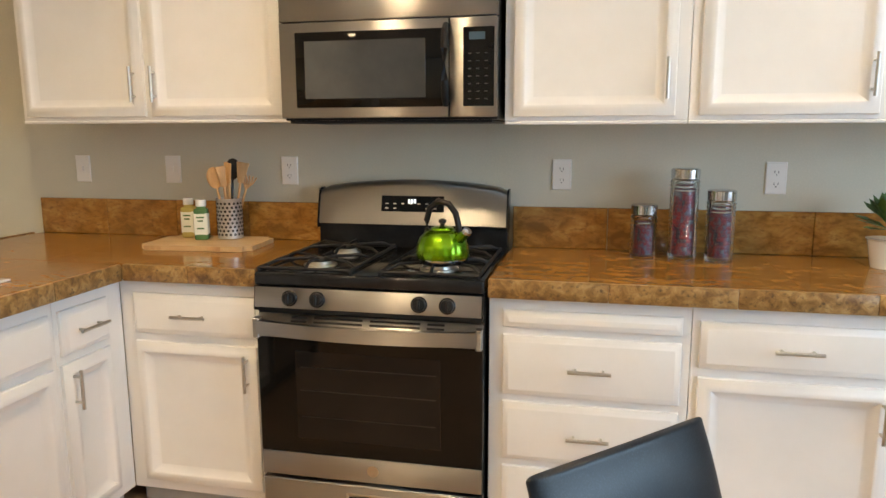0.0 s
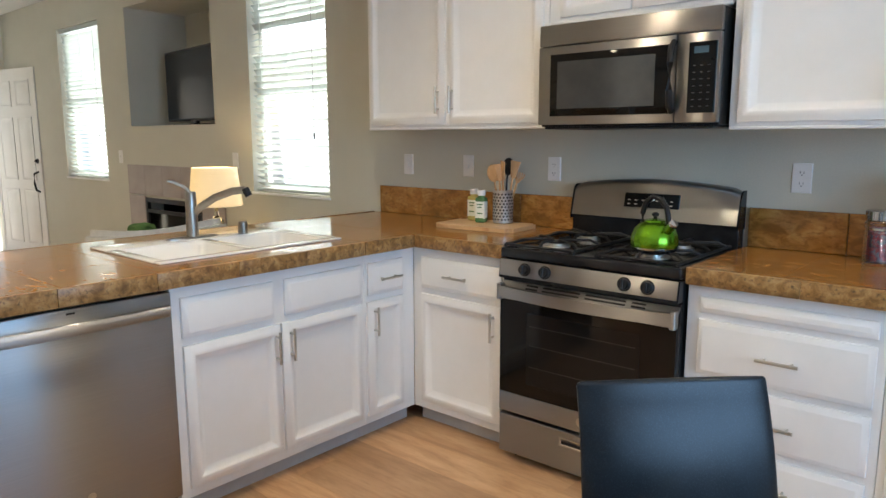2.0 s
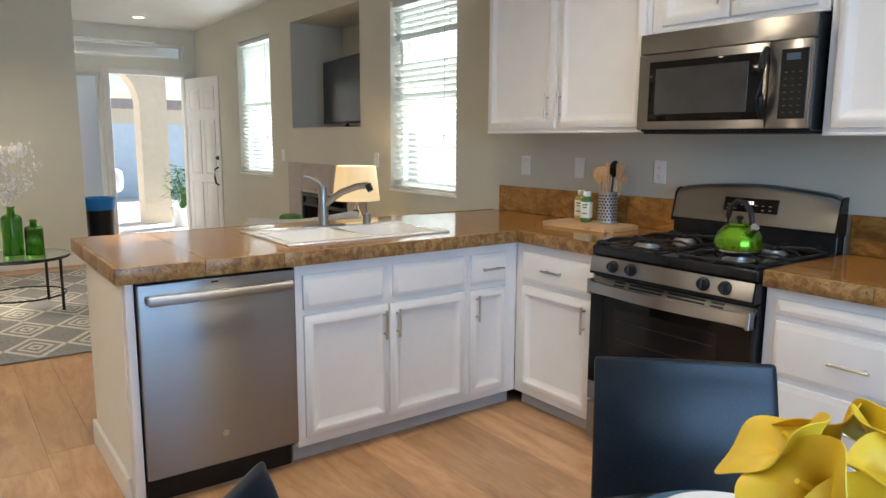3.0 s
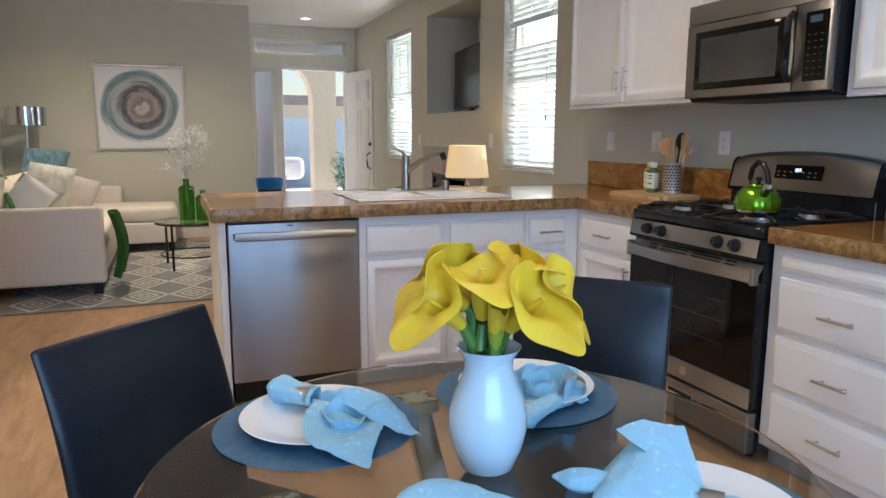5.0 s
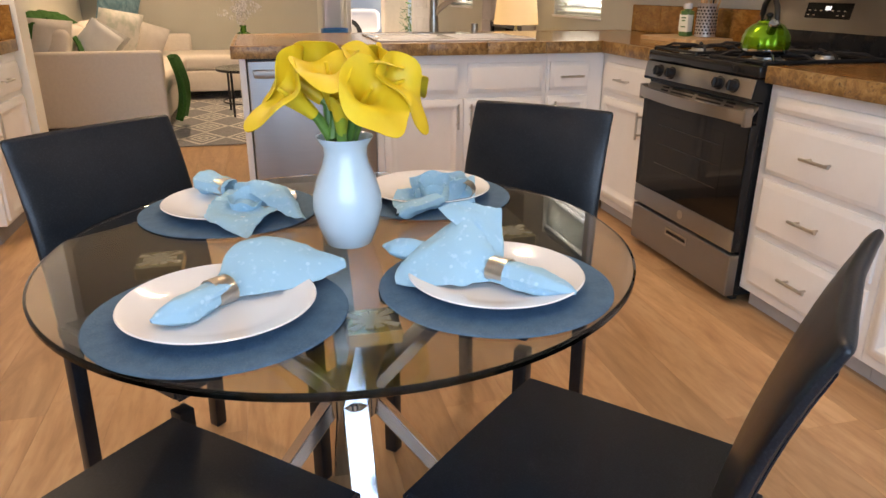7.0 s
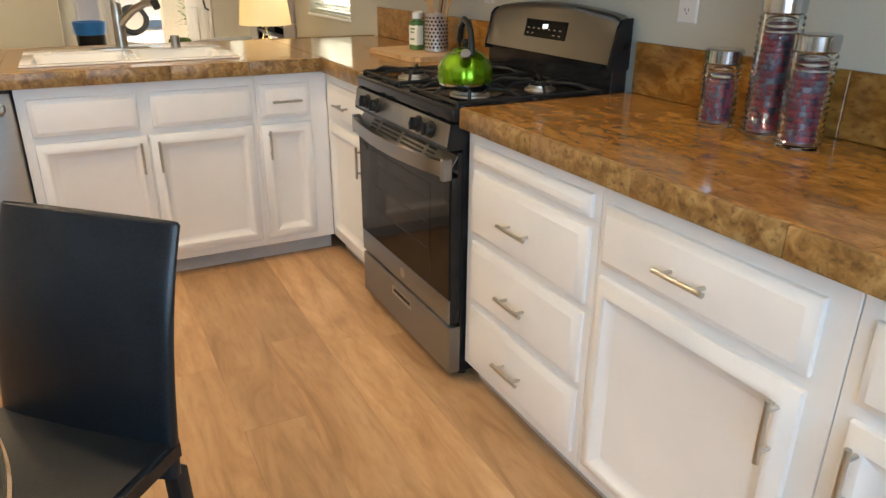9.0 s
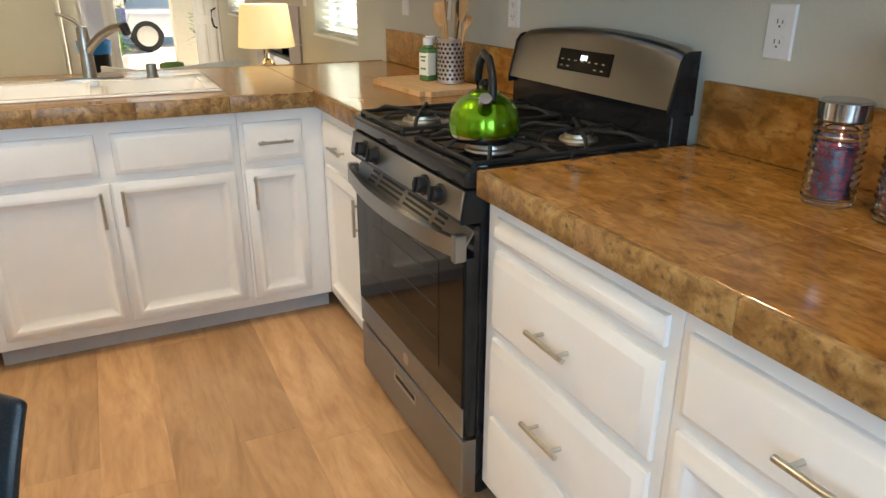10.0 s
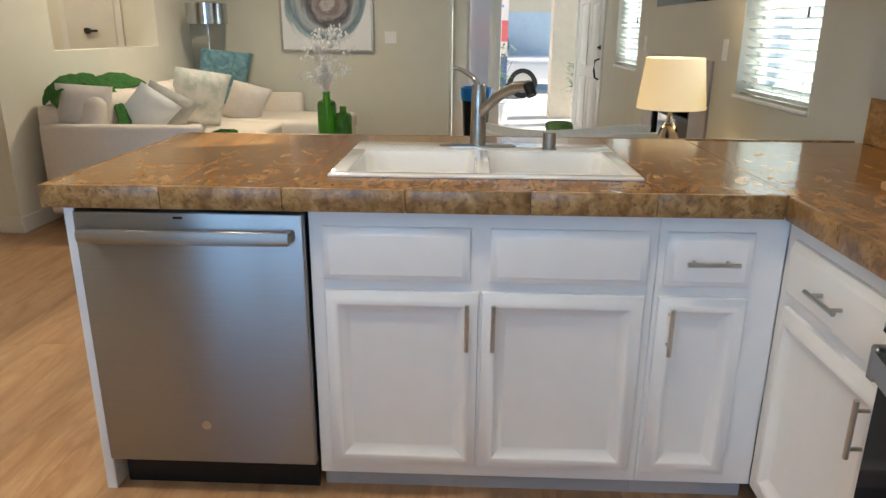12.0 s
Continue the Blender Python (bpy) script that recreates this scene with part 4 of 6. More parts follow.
def canister(x, y, h, r, label):
    c = thing("glass_canister", label, "canister", pose(x, y, CT + 0.001), "glass canisters")
    prof, z = [(0.0, 0.0), (r - 0.004, 0.0)], 0.004
    inner = []
    n = int((h - 0.05) / 0.013)
    for k in range(n * 4 + 1):
        zz = 0.006 + (h - 0.045) * k / (n * 4)
        prof.append((r - 0.002 - 0.0022 * math.cos(2 * math.pi * k / 4), zz))
    prof.append((r - 0.008, h - 0.032))
    outer = prof
    prof = outer + [(r - 0.012, h - 0.032), (r - 0.009, 0.012), (0, 0.008)]
    part("jar", lathe(prof, 36, cap=False), JARGLASS, c, "clear ribbed glass jar")
    part("contents", lathe([(0.0, 0.0105), (r - 0.0115, 0.0125), (r - 0.0115, h - 0.075), (0, h - 0.070)], 28, cap=False), FILL, c, "dark red and grey dry contents")
    part("lid", lathe([(r - 0.010, h - 0.040), (r - 0.002, h - 0.034), (r - 0.001, h - 0.004), (r - 0.006, h), (0, h)], 36), CHROME, c, "brushed steel lid")


canister(1.248, -0.165, 0.190, 0.047, "short ribbed glass canister with steel lid")
canister(1.382, -0.150, 0.315, 0.050, "tall ribbed glass canister with steel lid")
canister(1.500, -0.180, 0.245, 0.049, "medium ribbed glass canister with steel lid")
pl = thing("potted_plant", "small dark green leafy plant on the counter", "plant", pose(2.02, -0.20, CT))
part("pot", lathe([(0.05, 0), (0.065, 0.09), (0.07, 0.095), (0.06, 0.095), (0.0, 0.085)], 24), PORCELAIN, pl)
rnd = random.Random(5)
bm = bmesh.new()
for k in range(60):
    an, el = rnd.uniform(0, 6.28), rnd.uniform(0.2, 1.3)
    d = Vector((math.cos(an) * math.cos(el), math.sin(an) * math.cos(el), math.sin(el)))
    c = Vector((0, 0, 0.12)) + d * rnd.uniform(0.04, 0.12)
    s = d.cross(Vector((0, 0, 1))).normalized() * 0.02
    vs = [bm.verts.new(p) for p in (c - d * 0.035, c + s, c + d * 0.04 + Vector((0, 0, -0.01)), c - s)]
    bm.faces.new(vs)
part("leaves", bm, LEAF, pl)

# ---- dining table ----
TX, TY, TZ, TR = 1.755, -2.228, 0.748, 0.492
tb = thing("dining_table", "round faintly smoky glass table on crossed chrome legs", "table", pose(TX, TY, 0))
part("tabletop", lathe([(0.0, TZ - 0.012), (TR - 0.004, TZ - 0.012), (TR, TZ - 0.009), (TR, TZ - 0.003), (TR - 0.004, TZ), (0, TZ)], 96, cap=False), TABLEGLASS, tb, "clear tempered glass top with green edge")
PADGOLD = pair("pad_gold", (0.68, 0.60, 0.32), (0.78, 0.70, 0.42), scale=30, rough=0.18, metal=1.0)
STARGOLD = pair("star_gold", (0.92, 0.88, 0.68), (0.97, 0.93, 0.76), scale=20, rough=0.35, metal=0.25)
for k in range(4):
    an = math.pi / 2 * k
    c, s = math.cos(an), math.sin(an)
    hub = Vector((c * 0.028, s * 0.028, 0.44))
    for nm, end in (("arm", Vector((c * 0.300, s * 0.300, TZ - 0.034))), ("leg", Vector((c * 0.335, s * 0.335, 0.0)))):
        d = end - hub
        bm = cube(-0.024, -0.013, -d.length / 2, 0.024, 0.013, d.length / 2, 0.002)
        side = Vector((-s, c, 0))
        up = d.normalized()
        M = Matrix((side, up.cross(side), up)).transposed().to_4x4()
        bm.transform(Matrix.Translation((hub + end) / 2) @ M)
        for v in bm.verts:
            if nm == "leg" and v.co.z < 0.001:
                v.co.z = 0.001
        part(nm, bm, CHROME, tb, "flat chrome bar")
    pad = part("pad", cube(-0.036, -0.036, -0.020, 0.036, 0.036, 0.0, 0.001), PADGOLD, tb, "square pale gold support pad", m=pose(c * 0.305, s * 0.305, TZ - 0.0135, 0, 0, 0))
    bm = bmesh.new()
    for q in range(5):
        a2 = math.pi * q / 5 + 0.35
        u2 = Vector((math.cos(a2), math.sin(a2), 0))
        w2 = Vector((-u2.y, u2.x, 0)) * 0.0065
        long = 0.040 if q in (1, 3) else 0.026
        zz = Vector((0, 0, 0.0004 + 0.0002 * q))
        mid = [bm.verts.new(-w2 * 0.35 + zz), bm.verts.new(w2 * 0.35 + zz)]
        for sg_ in (-1, 1):
            e0, e1 = bm.verts.new(u2 * long * sg_ - w2 + zz), bm.verts.new(u2 * long * sg_ + w2 + zz)
            bm.faces.new((mid[0], mid[1], e1, e0))
    part("star", bm, STARGOLD, pad, "bright star inlay")

part("hub", lathe([(0.045, 0.405), (0.05, 0.41), (0.05, 0.47), (0.045, 0.475), (0, 0.475)], 32), CHROME, tb, "chrome centre hub")


# ---- chairs ----
def chair(m, label):
    """Faces local +y; the back's top edge stands over the origin's -y side."""
    ch = thing("dining_chair", label, "chair", m, "chairs round the table")
    W, SH, H = 0.405, 0.428, 0.858

    def back(u, v):
        z = SH - 0.03 + (H - SH + 0.03) * v
        y = -0.205 - 0.055 * v - 0.05 * v * v * v + 0.012 * math.cos((u - 0.5) * math.pi)
        pinch = 1 - 0.02 * v
        return Vector(((u - 0.5) * W * pinch, y, z + 0.006 * math.sin(u * math.pi) * v))

    # upholstered slab: rounded outline, thick at the seat and thin at the top
    bm = bmesh.new()
    rings = []
    for i in range(20):
        v = min(1.0, i / 15)
        over = max(0, i - 15) / 4
        th = (0.019 - 0.0085 * v) * math.cos(over * 1.45)
        hw = W / 2 * (1 - 0.02 * v) - 0.010 * (1 - math.cos(over * 1.5))
        rise = 0.009 * math.sin(over * 1.5)
        ring = []
        for k in range(36):
            an = 2 * math.pi * k / 36
            c, sn = math.cos(an), math.sin(an)
            ex = math.copysign(abs(c) ** 0.28, c)
            ey = math.copysign(abs(sn) ** 0.62, sn)
            p = back(0.5 + ex * hw / W, v)
            ring.append(bm.verts.new((ex * hw, p.y + 0.014 + ey * th, p.z + rise)))
        rings.append(ring)
    for r0, r1 in zip(rings, rings[1:]):
        for k in range(36):
            bm.faces.new((r0[k], r0[(k + 1) % 36], r1[(k + 1) % 36], r1[k]))
    bm.faces.new(rings[0][::-1])
    bm.faces.new(rings[-1])
    rest = part("backrest", bm, LEATHER, ch)
    for side_y, depth in ((-1, 0.80),):
        pts = []
        for sx in (-1, 1):
            vs_ = [0.08 + 0.86 * k / 10 for k in range(11)]
            for v in (vs_ if sx < 0 else vs_[::-1]):
                p = back(0.5, v)
                hw = W / 2 * (1 - 0.02 * v) - 0.013
                edge = back(0.5 + sx * hw / W, v)
                pts.append((sx * hw, edge.y + 0.014 + side_y * (0.019 - 0.0085 * v) * depth, edge.z))
        part("seam", tube(bmesh.new(), pts, 0.0022, 6), LEATHER, rest, "raised stitched seam")

    def seat(u, v):
        return Vector(((u - 0.5) * W, -0.215 + 0.425 * v, SH + 0.010 * math.sin(u * math.pi) * math.sin(v * math.pi) - 0.004))

    bm = sheet(seat, 9, 9, -0.048)
    bmesh.ops.bevel(bm, geom=[e for e in bm.edges if e.calc_face_angle(0) > 0.7], offset=0.010, segments=3, affect='EDGES')
    part("seat", bm, LEATHER, ch)
    for sx in (-1, 1):
        for yb, yt in ((0.185, 0.185), (-0.225, -0.205)):
            x = sx * (W / 2 - 0.022)
            bm = cube(-0.0165, -0.0165, 0.0, 0.0165, 0.0165, SH - 0.03, 0.003, 2)
            for v in bm.verts:
                v.co.x += x
                v.co.y += yt + (yb - yt) * (1 - v.co.z / SH)
            leg = part("leg", bm, LEATHER, ch, "leather-wrapped square leg")
            bm = lathe([(0.012, -0.001), (0.012, 0.004), (0, 0.005)], 12)
            part("glide", bm, PLASTIC, leg, m=pose(x, yb, 0))
    return ch


BACK = 0.315
for mx, my in ((1.168, -2.745), (1.117, -1.608), (2.345, -1.700), (2.315, -2.755)):
    dx, dy = TX - mx, TY - my
    k = math.hypot(dx, dy)
    dx, dy = dx / k, dy / k
    if mx == 1.168:
        chair(pose(mx + dx * BACK, my + dy * BACK, 0, 0, 0, math.degrees(math.atan2(-dx, dy))), "black leather dining chair with tall curved back")
    else:
        chair(pose(mx + dx * BACK, my + dy * BACK, 0, 0, 0, math.degrees(math.atan2(-dx, dy))), "black leather dining chair pushed to the glass table")


# ---- place settings ----
def spiral_mat(m):
    p = thing("placemat", "round dark blue woven placemat on the glass table", "placemat", m, "placemats")
    bm = lathe([(0.0, 0.0), (0.171, 0.0), (0.173, 0.0015), (0.171, 0.003)] + [(0.169 - 0.0043 * k, 0.003 + (0.0012 if k % 2 else 0.0)) for k in range(39)] + [(0.0, 0.003)], 72, cap=False)
    part("weave", bm, MAT, p)


def plate(m):
    p = thing("dinner_plate", "white glazed dinner plate on a blue placemat", "plate", m, "dinner plates")
    part("plate", lathe([(0.0, 0.0), (0.072, 0.0), (0.076, 0.003), (0.098, 0.009), (0.128, 0.016), (0.130, 0.0175), (0.128, 0.019), (0.098, 0.012), (0.076, 0.006), (0.0, 0.005)], 72, cap=False), PORCELAIN, p)


def along(line, u):
    """A smooth point on a polyline, u in 0..1."""
    n = len(line) - 1
    k = min(int(u * n), n - 1)
    t = u * n - k
    p0, p1, p2, p3 = (Vector(line[min(max(k + j, 0), n)]) for j in (-1, 0, 1, 2))
    return 0.5 * (2 * p1 + (p2 - p0) * t + (2 * p0 - 5 * p1 + 4 * p2 - p3) * t * t + (3 * p1 - p0 - 3 * p2 + p3) * t ** 3)


def cloth(lines, seed, crumple=0.004, thick=0.0016, nu=34, nv=22):
    """A sheet of cloth laid smoothly through several lines, with creases."""
    def f(u, v):
        p = along([along(ln, u) for ln in lines], v)
        q = Vector((seed * 3.1, seed * 1.7, seed * 2.3))
        d = noise.noise_vector(p * 24 + q) * crumple + noise.noise_vector(p * 70 - q) * crumple * 0.45
        ridge = abs(noise.noise(p * 34 + q * 2)) * crumple * 1.4
        return Vector((p.x + d.x * 0.6, p.y + d.y * 0.6, max(p.z + d.z - ridge, 0.0015)))
    return sheet(f, nu, nv, thick)


def finger(line, radii, seed, flat=0.8):
    """A rolled end of cloth along a line."""
    def f(u, v):
        c = along(line, v)
        d = (along(line, min(1, v + 0.02)) - along(line, max(0, v - 0.02))).normalized()
        side = d.cross(Vector((0, 0, 1))).normalized()
        up = side.cross(d)
        r = along([(x, 0, 0) for x in radii], v).x
        an = 2 * math.pi * u
        r *= 1 + 0.10 * math.sin(3 * an + seed + 3 * v) + 0.06 * math.sin(7 * an + 2 * seed)
        p = c + side * r * math.cos(an) + up * r * flat * math.sin(an)
        return p + noise.noise_vector(p * 45 + Vector((seed, seed, 0))) * 0.003
    return sheet(f, 30, 22, 0.0, True)


def scroll(cx, cy, r0, r1, turns, a0, z0, z1, lean, seed):
    """A strip of cloth curled up on its edge."""
    def f(u, v):
        an = a0 + turns * 2 * math.pi * u
        r = r0 + (r1 - r0) * u + lean * v
        z = z0 + (z1 - z0) * v * (1 - 0.35 * u) + 0.004 * math.sin(5 * an + seed)
        p = Vector((cx + r * math.cos(an), cy + r * math.sin(an), z))
        return p + noise.noise_vector(p * 40 + Vector((seed, 0, seed))) * 0.004
    return sheet(f, 60, 9, 0.0018)


def napkin(at, label, pieces, ring_at, ring_turn, ring_tilt=0):
    """Pieces: (part name, mesh) in the table's plane; the ring gathers them."""
    n = thing("napkin", label, "napkin", pose(at[0], at[1], TZ), "folded napkins")
    back = Matrix.Translation((-at[0], -at[1], 0))
    for nm, bm in pieces:
        bm.transform(back)
        part(nm, bm, NAPKIN, n)

    def ring(u, v):
        an = 2 * math.pi * u
        return Vector((0.024 * math.cos(an), -0.014 + 0.028 * v, 0.019 * math.sin(an)))

    part("napkin_ring", sheet(ring, 32, 4, 0.0015, True), NICKEL, n, "polished metal napkin ring", m=back @ pose(*ring_at, ring_tilt, 0, ring_turn))


MATS = [(0.250, -0.198), (0.245, 0.195), (-0.235, -0.200), (-0.245, 0.205)]
for dx, dy in MATS:
    spiral_mat(pose(TX + dx, TY + dy, TZ + 0.0005))
    plate(pose(TX + dx, TY + dy, TZ + 0.0050))
napkin((1.99, -2.40), "light blue dotted napkin fanned flat from its metal ring", [
    ("cloth", cloth([[(1.994, -2.418, 0.016), (1.992, -2.370, 0.020), (1.972, -2.300, 0.020), (1.938, -2.247, 0.026)],
                     [(1.975, -2.420, 0.036), (1.950, -2.370, 0.050), (1.938, -2.310, 0.048), (1.934, -2.247, 0.032)],
                     [(1.968, -2.428, 0.040), (1.905, -2.402, 0.066), (1.888, -2.335, 0.062), (1.926, -2.248, 0.034)],
                     [(1.972, -2.434, 0.022), (1.880, -2.400, 0.034), (1.868, -2.330, 0.030), (1.916, -2.250, 0.022)]], 1, 0.003)),
    ("cloth_fold", cloth([[(1.985, -2.420, 0.018), (1.960, -2.360, 0.018), (1.925, -2.300, 0.019)], [(1.970, -2.430, 0.018), (1.900, -2.380, 0.022), (1.880, -2.310, 0.020)]], 5, 0.004, nu=16, nv=10)),
    ("cloth_roll", finger([(1.985, -2.412, 0.030), (2.020, -2.446, 0.029), (2.048, -2.476, 0.027), (2.066, -2.503, 0.026)], [0.021, 0.0215, 0.021, 0.004], 1.0))],
       (1.996, -2.424, 0.030), 38)
napkin((2.00, -2.04), "light blue dotted napkin with a standing ear beside its ring", [
    ("cloth", cloth([[(2.026, -2.044, 0.018), (2.028, -2.090, 0.020), (2.016, -2.140, 0.016), (1.986, -2.180, 0.012)],
                     [(2.006, -2.036, 0.044), (1.980, -2.080, 0.066), (1.968, -2.130, 0.048), (1.962, -2.176, 0.024)],
                     [(1.985, -2.030, 0.048), (1.925, -2.038, 0.098), (1.922, -2.085, 0.078), (1.936, -2.150, 0.036)],
                     [(1.975, -2.026, 0.026), (1.895, -2.028, 0.080), (1.895, -2.090, 0.050), (1.915, -2.150, 0.020)]], 2, 0.004)),
    ("cloth_ear", cloth([[(1.906, -2.098, 0.098), (1.908, -2.052, 0.107), (1.926, -2.004, 0.096)],
                         [(1.936, -2.086, 0.088), (1.936, -2.046, 0.095), (1.946, -2.008, 0.080)],
                         [(1.970, -2.060, 0.066), (1.970, -2.040, 0.070), (1.975, -2.016, 0.056)],
                         [(2.006, -2.040, 0.044), (2.004, -2.032, 0.045), (2.000, -2.024, 0.040)]], 8, 0.005, nu=20, nv=20)),
    ("cloth_fold", cloth([[(1.99, -2.022, 0.028), (1.925, -2.010, 0.082), (1.905, -2.035, 0.098)], [(1.985, -2.018, 0.024), (1.905, -1.995, 0.060), (1.885, -2.030, 0.070)], [(1.975, -2.020, 0.018), (1.885, -2.005, 0.026), (1.870, -2.040, 0.026)]], 6, 0.004, nu=20, nv=12)),
    ("cloth_corner", finger([(1.965, -2.080, 0.036), (1.930, -2.125, 0.036), (1.905, -2.158, 0.035), (1.886, -2.182, 0.033)], [0.017, 0.018, 0.019, 0.003], 2.0)),
    ("cloth_roll", finger([(1.998, -2.050, 0.030), (2.040, -2.012, 0.030), (2.072, -1.980, 0.026), (2.100, -1.950, 0.022)], [0.021, 0.024, 0.024, 0.004], 3.0, 0.7))],
       (2.018, -2.032, 0.031), -48)
napkin((1.55, -2.40), "light blue dotted napkin with loose pointed corners past its ring", [
    ("cloth", cloth([[(1.486, -2.424, 0.045), (1.510, -2.345, 0.052), (1.560, -2.312, 0.044), (1.656, -2.290, 0.016)],
                     [(1.492, -2.420, 0.050), (1.540, -2.360, 0.058), (1.590, -2.330, 0.046), (1.655, -2.300, 0.022)],
                     [(1.500, -2.424, 0.036), (1.555, -2.378, 0.032), (1.600, -2.352, 0.026), (1.640, -2.322, 0.022)]], 3, 0.006)),
    ("cloth_fold", cloth([[(1.496, -2.430, 0.040), (1.550, -2.380, 0.024), (1.620, -2.342, 0.028)],
                          [(1.520, -2.440, 0.038), (1.590, -2.408, 0.030), (1.665, -2.362, 0.026)],
                          [(1.545, -2.455, 0.032), (1.640, -2.468, 0.026), (1.724, -2.394, 0.010)]], 7, 0.006)),
    ("cloth_tuck", scroll(1.585, -2.385, 0.050, 0.018, 0.75, 2.4, 0.012, 0.048, 0.010, 4)),
    ("cloth_roll", finger([(1.490, -2.424, 0.036), (1.455, -2.460, 0.038), (1.432, -2.482, 0.040), (1.418, -2.498, 0.040)], [0.020, 0.023, 0.026, 0.005], 4.0, 0.85))],
       (1.474, -2.438, 0.036), -46)
napkin((1.58, -2.02), "light blue dotted napkin curled into loose folds on the plate", [
    ("cloth", cloth([[(1.652, -2.112, 0.016), (1.640, -2.060, 0.020), (1.630, -2.000, 0.020), (1.622, -1.955, 0.014)],
                     [(1.610, -2.120, 0.026), (1.600, -2.060, 0.014), (1.590, -2.000, 0.028), (1.590, -1.945, 0.036)],
                     [(1.560, -2.095, 0.034), (1.550, -2.050, 0.018), (1.545, -1.990, 0.034), (1.545, -1.935, 0.046)],
                     [(1.530, -2.060, 0.024), (1.520, -2.020, 0.026), (1.520, -1.980, 0.030), (1.520, -1.935, 0.034)]], 4, 0.007)),
    ("cloth_fold", scroll(1.566, -2.022, 0.058, 0.040, 0.72, 0.2, 0.012, 0.062, 0.012, 5)),
    ("cloth_tuck", scroll(1.570, -2.025, 0.038, 0.014, 1.1, 0.6, 0.014, 0.056, 0.008, 9)),
    ("cloth_roll", finger([(1.630, -2.030, 0.026), (1.655, -2.075, 0.024), (1.676, -2.106, 0.022), (1.690, -2.122, 0.022)], [0.017, 0.017, 0.016, 0.003], 5.0))],
       (1.598, -1.972, 0.034), 60)

# ---- vase with callas ----
vs = thing("flower_vase", "pale blue-white glazed baluster vase holding callas", "vase", pose(1.762, -2.222, TZ + 0.0005))
part("vase", lathe([(0.0, 0.0), (0.036, 0.0), (0.040, 0.003), (0.052, 0.035), (0.0585, 0.065), (0.0575, 0.088), (0.050, 0.115), (0.040, 0.138), (0.0355, 0.155), (0.037, 0.170), (0.046, 0.183), (0.0475, 0.186), (0.0445, 0.185), (0.034, 0.168), (0.032, 0.155), (0.045, 0.1), (0, 0.03)], 56, cap=False), VASEWHITE, vs)


VR, VF = Vector((0.423, 0.906, 0)), Vector((0.906, -0.423, 0))
GREENISH = pair("petal_base", (0.20, 0.34, 0.03), (0.42, 0.48, 0.04), scale=20, rough=0.5)


def lily(foot, axis, tipway, size, flare, bud=0.0):
    """A calla: stem from the vase, a funnel petal with a rolled lip and one drawn-out tip, and a spadix."""
    base = Vector((1.762, -2.226, TZ + 0.186))
    place = lambda q: VR * q[0] + VF * q[1] + Vector((0, 0, q[2]))
    f = thing("calla_lily", "bright yellow calla lily with thick green stem", "flower", Matrix.Translation(base), "calla lilies in the vase")
    tip, ax = place(foot), place(axis).normalized()
    tw = place(tipway)
    tw = (tw - ax * tw.dot(ax)).normalized()
    M = Matrix((tw, ax.cross(tw), ax)).transposed().to_4x4()
    M.translation = tip
    out = Vector((tip.x, tip.y, 0)).normalized()
    part("stem", tube(bmesh.new(), [out * 0.004 + Vector((0, 0, -0.09)), out * 0.014 + Vector((0, 0, -0.028)), out * 0.020, tip - ax * size * 0.10, tip + ax * size * 0.06], 0.0085, 10), STEM, f, "smooth green stem")
    ph = foot[0] * 90 + foot[2] * 40

    def wall(u, v, out=0.0):
        an = 2 * math.pi * u
        c = math.cos(an)
        t = max(0.0, c)
        lip = max(0.0, v - 0.5) / 0.5
        r = 0.085 + 0.13 * v + 0.05 * v * v
        r += flare * lip ** 1.7 * (0.24 + 0.10 * t ** 1.5 + 0.17 * t ** 10 + 0.03 * math.sin(3 * an + ph))
        z = v * (0.92 + 0.12 * c * (1 - lip)) - flare * lip ** 2.2 * (0.17 + 0.09 * math.sin(2 * an + ph) + 0.08 * t ** 3 + 0.04 * t ** 9)
        z += 0.05 * lip * math.sin(4 * an + ph * 2)
        r = r * (1 - bud * 0.55 * lip) + out
        return M @ Vector((size * (r * c + 0.10 * v * v), size * r * math.sin(an) * (1 - 0.15 * t), size * z))

    part("spathe", sheet(wall, 56, 26, 0.0014, True), LILY, f, "yellow trumpet petal")
    part("calyx", sheet(lambda u, v: wall(u, v * (0.34 + 0.05 * math.sin(6 * math.pi * u)), 0.012), 40, 8, 0.0, True), GREENISH, f, "yellow-green base of the petal")
    part("spadix", tube(bmesh.new(), [M @ Vector((0, 0, size * 0.15)), M @ Vector((0.002, 0, size * 0.5)), M @ Vector((0.006, 0, size * 0.74))], 0.0048, 10, 0.6), LILY, f)


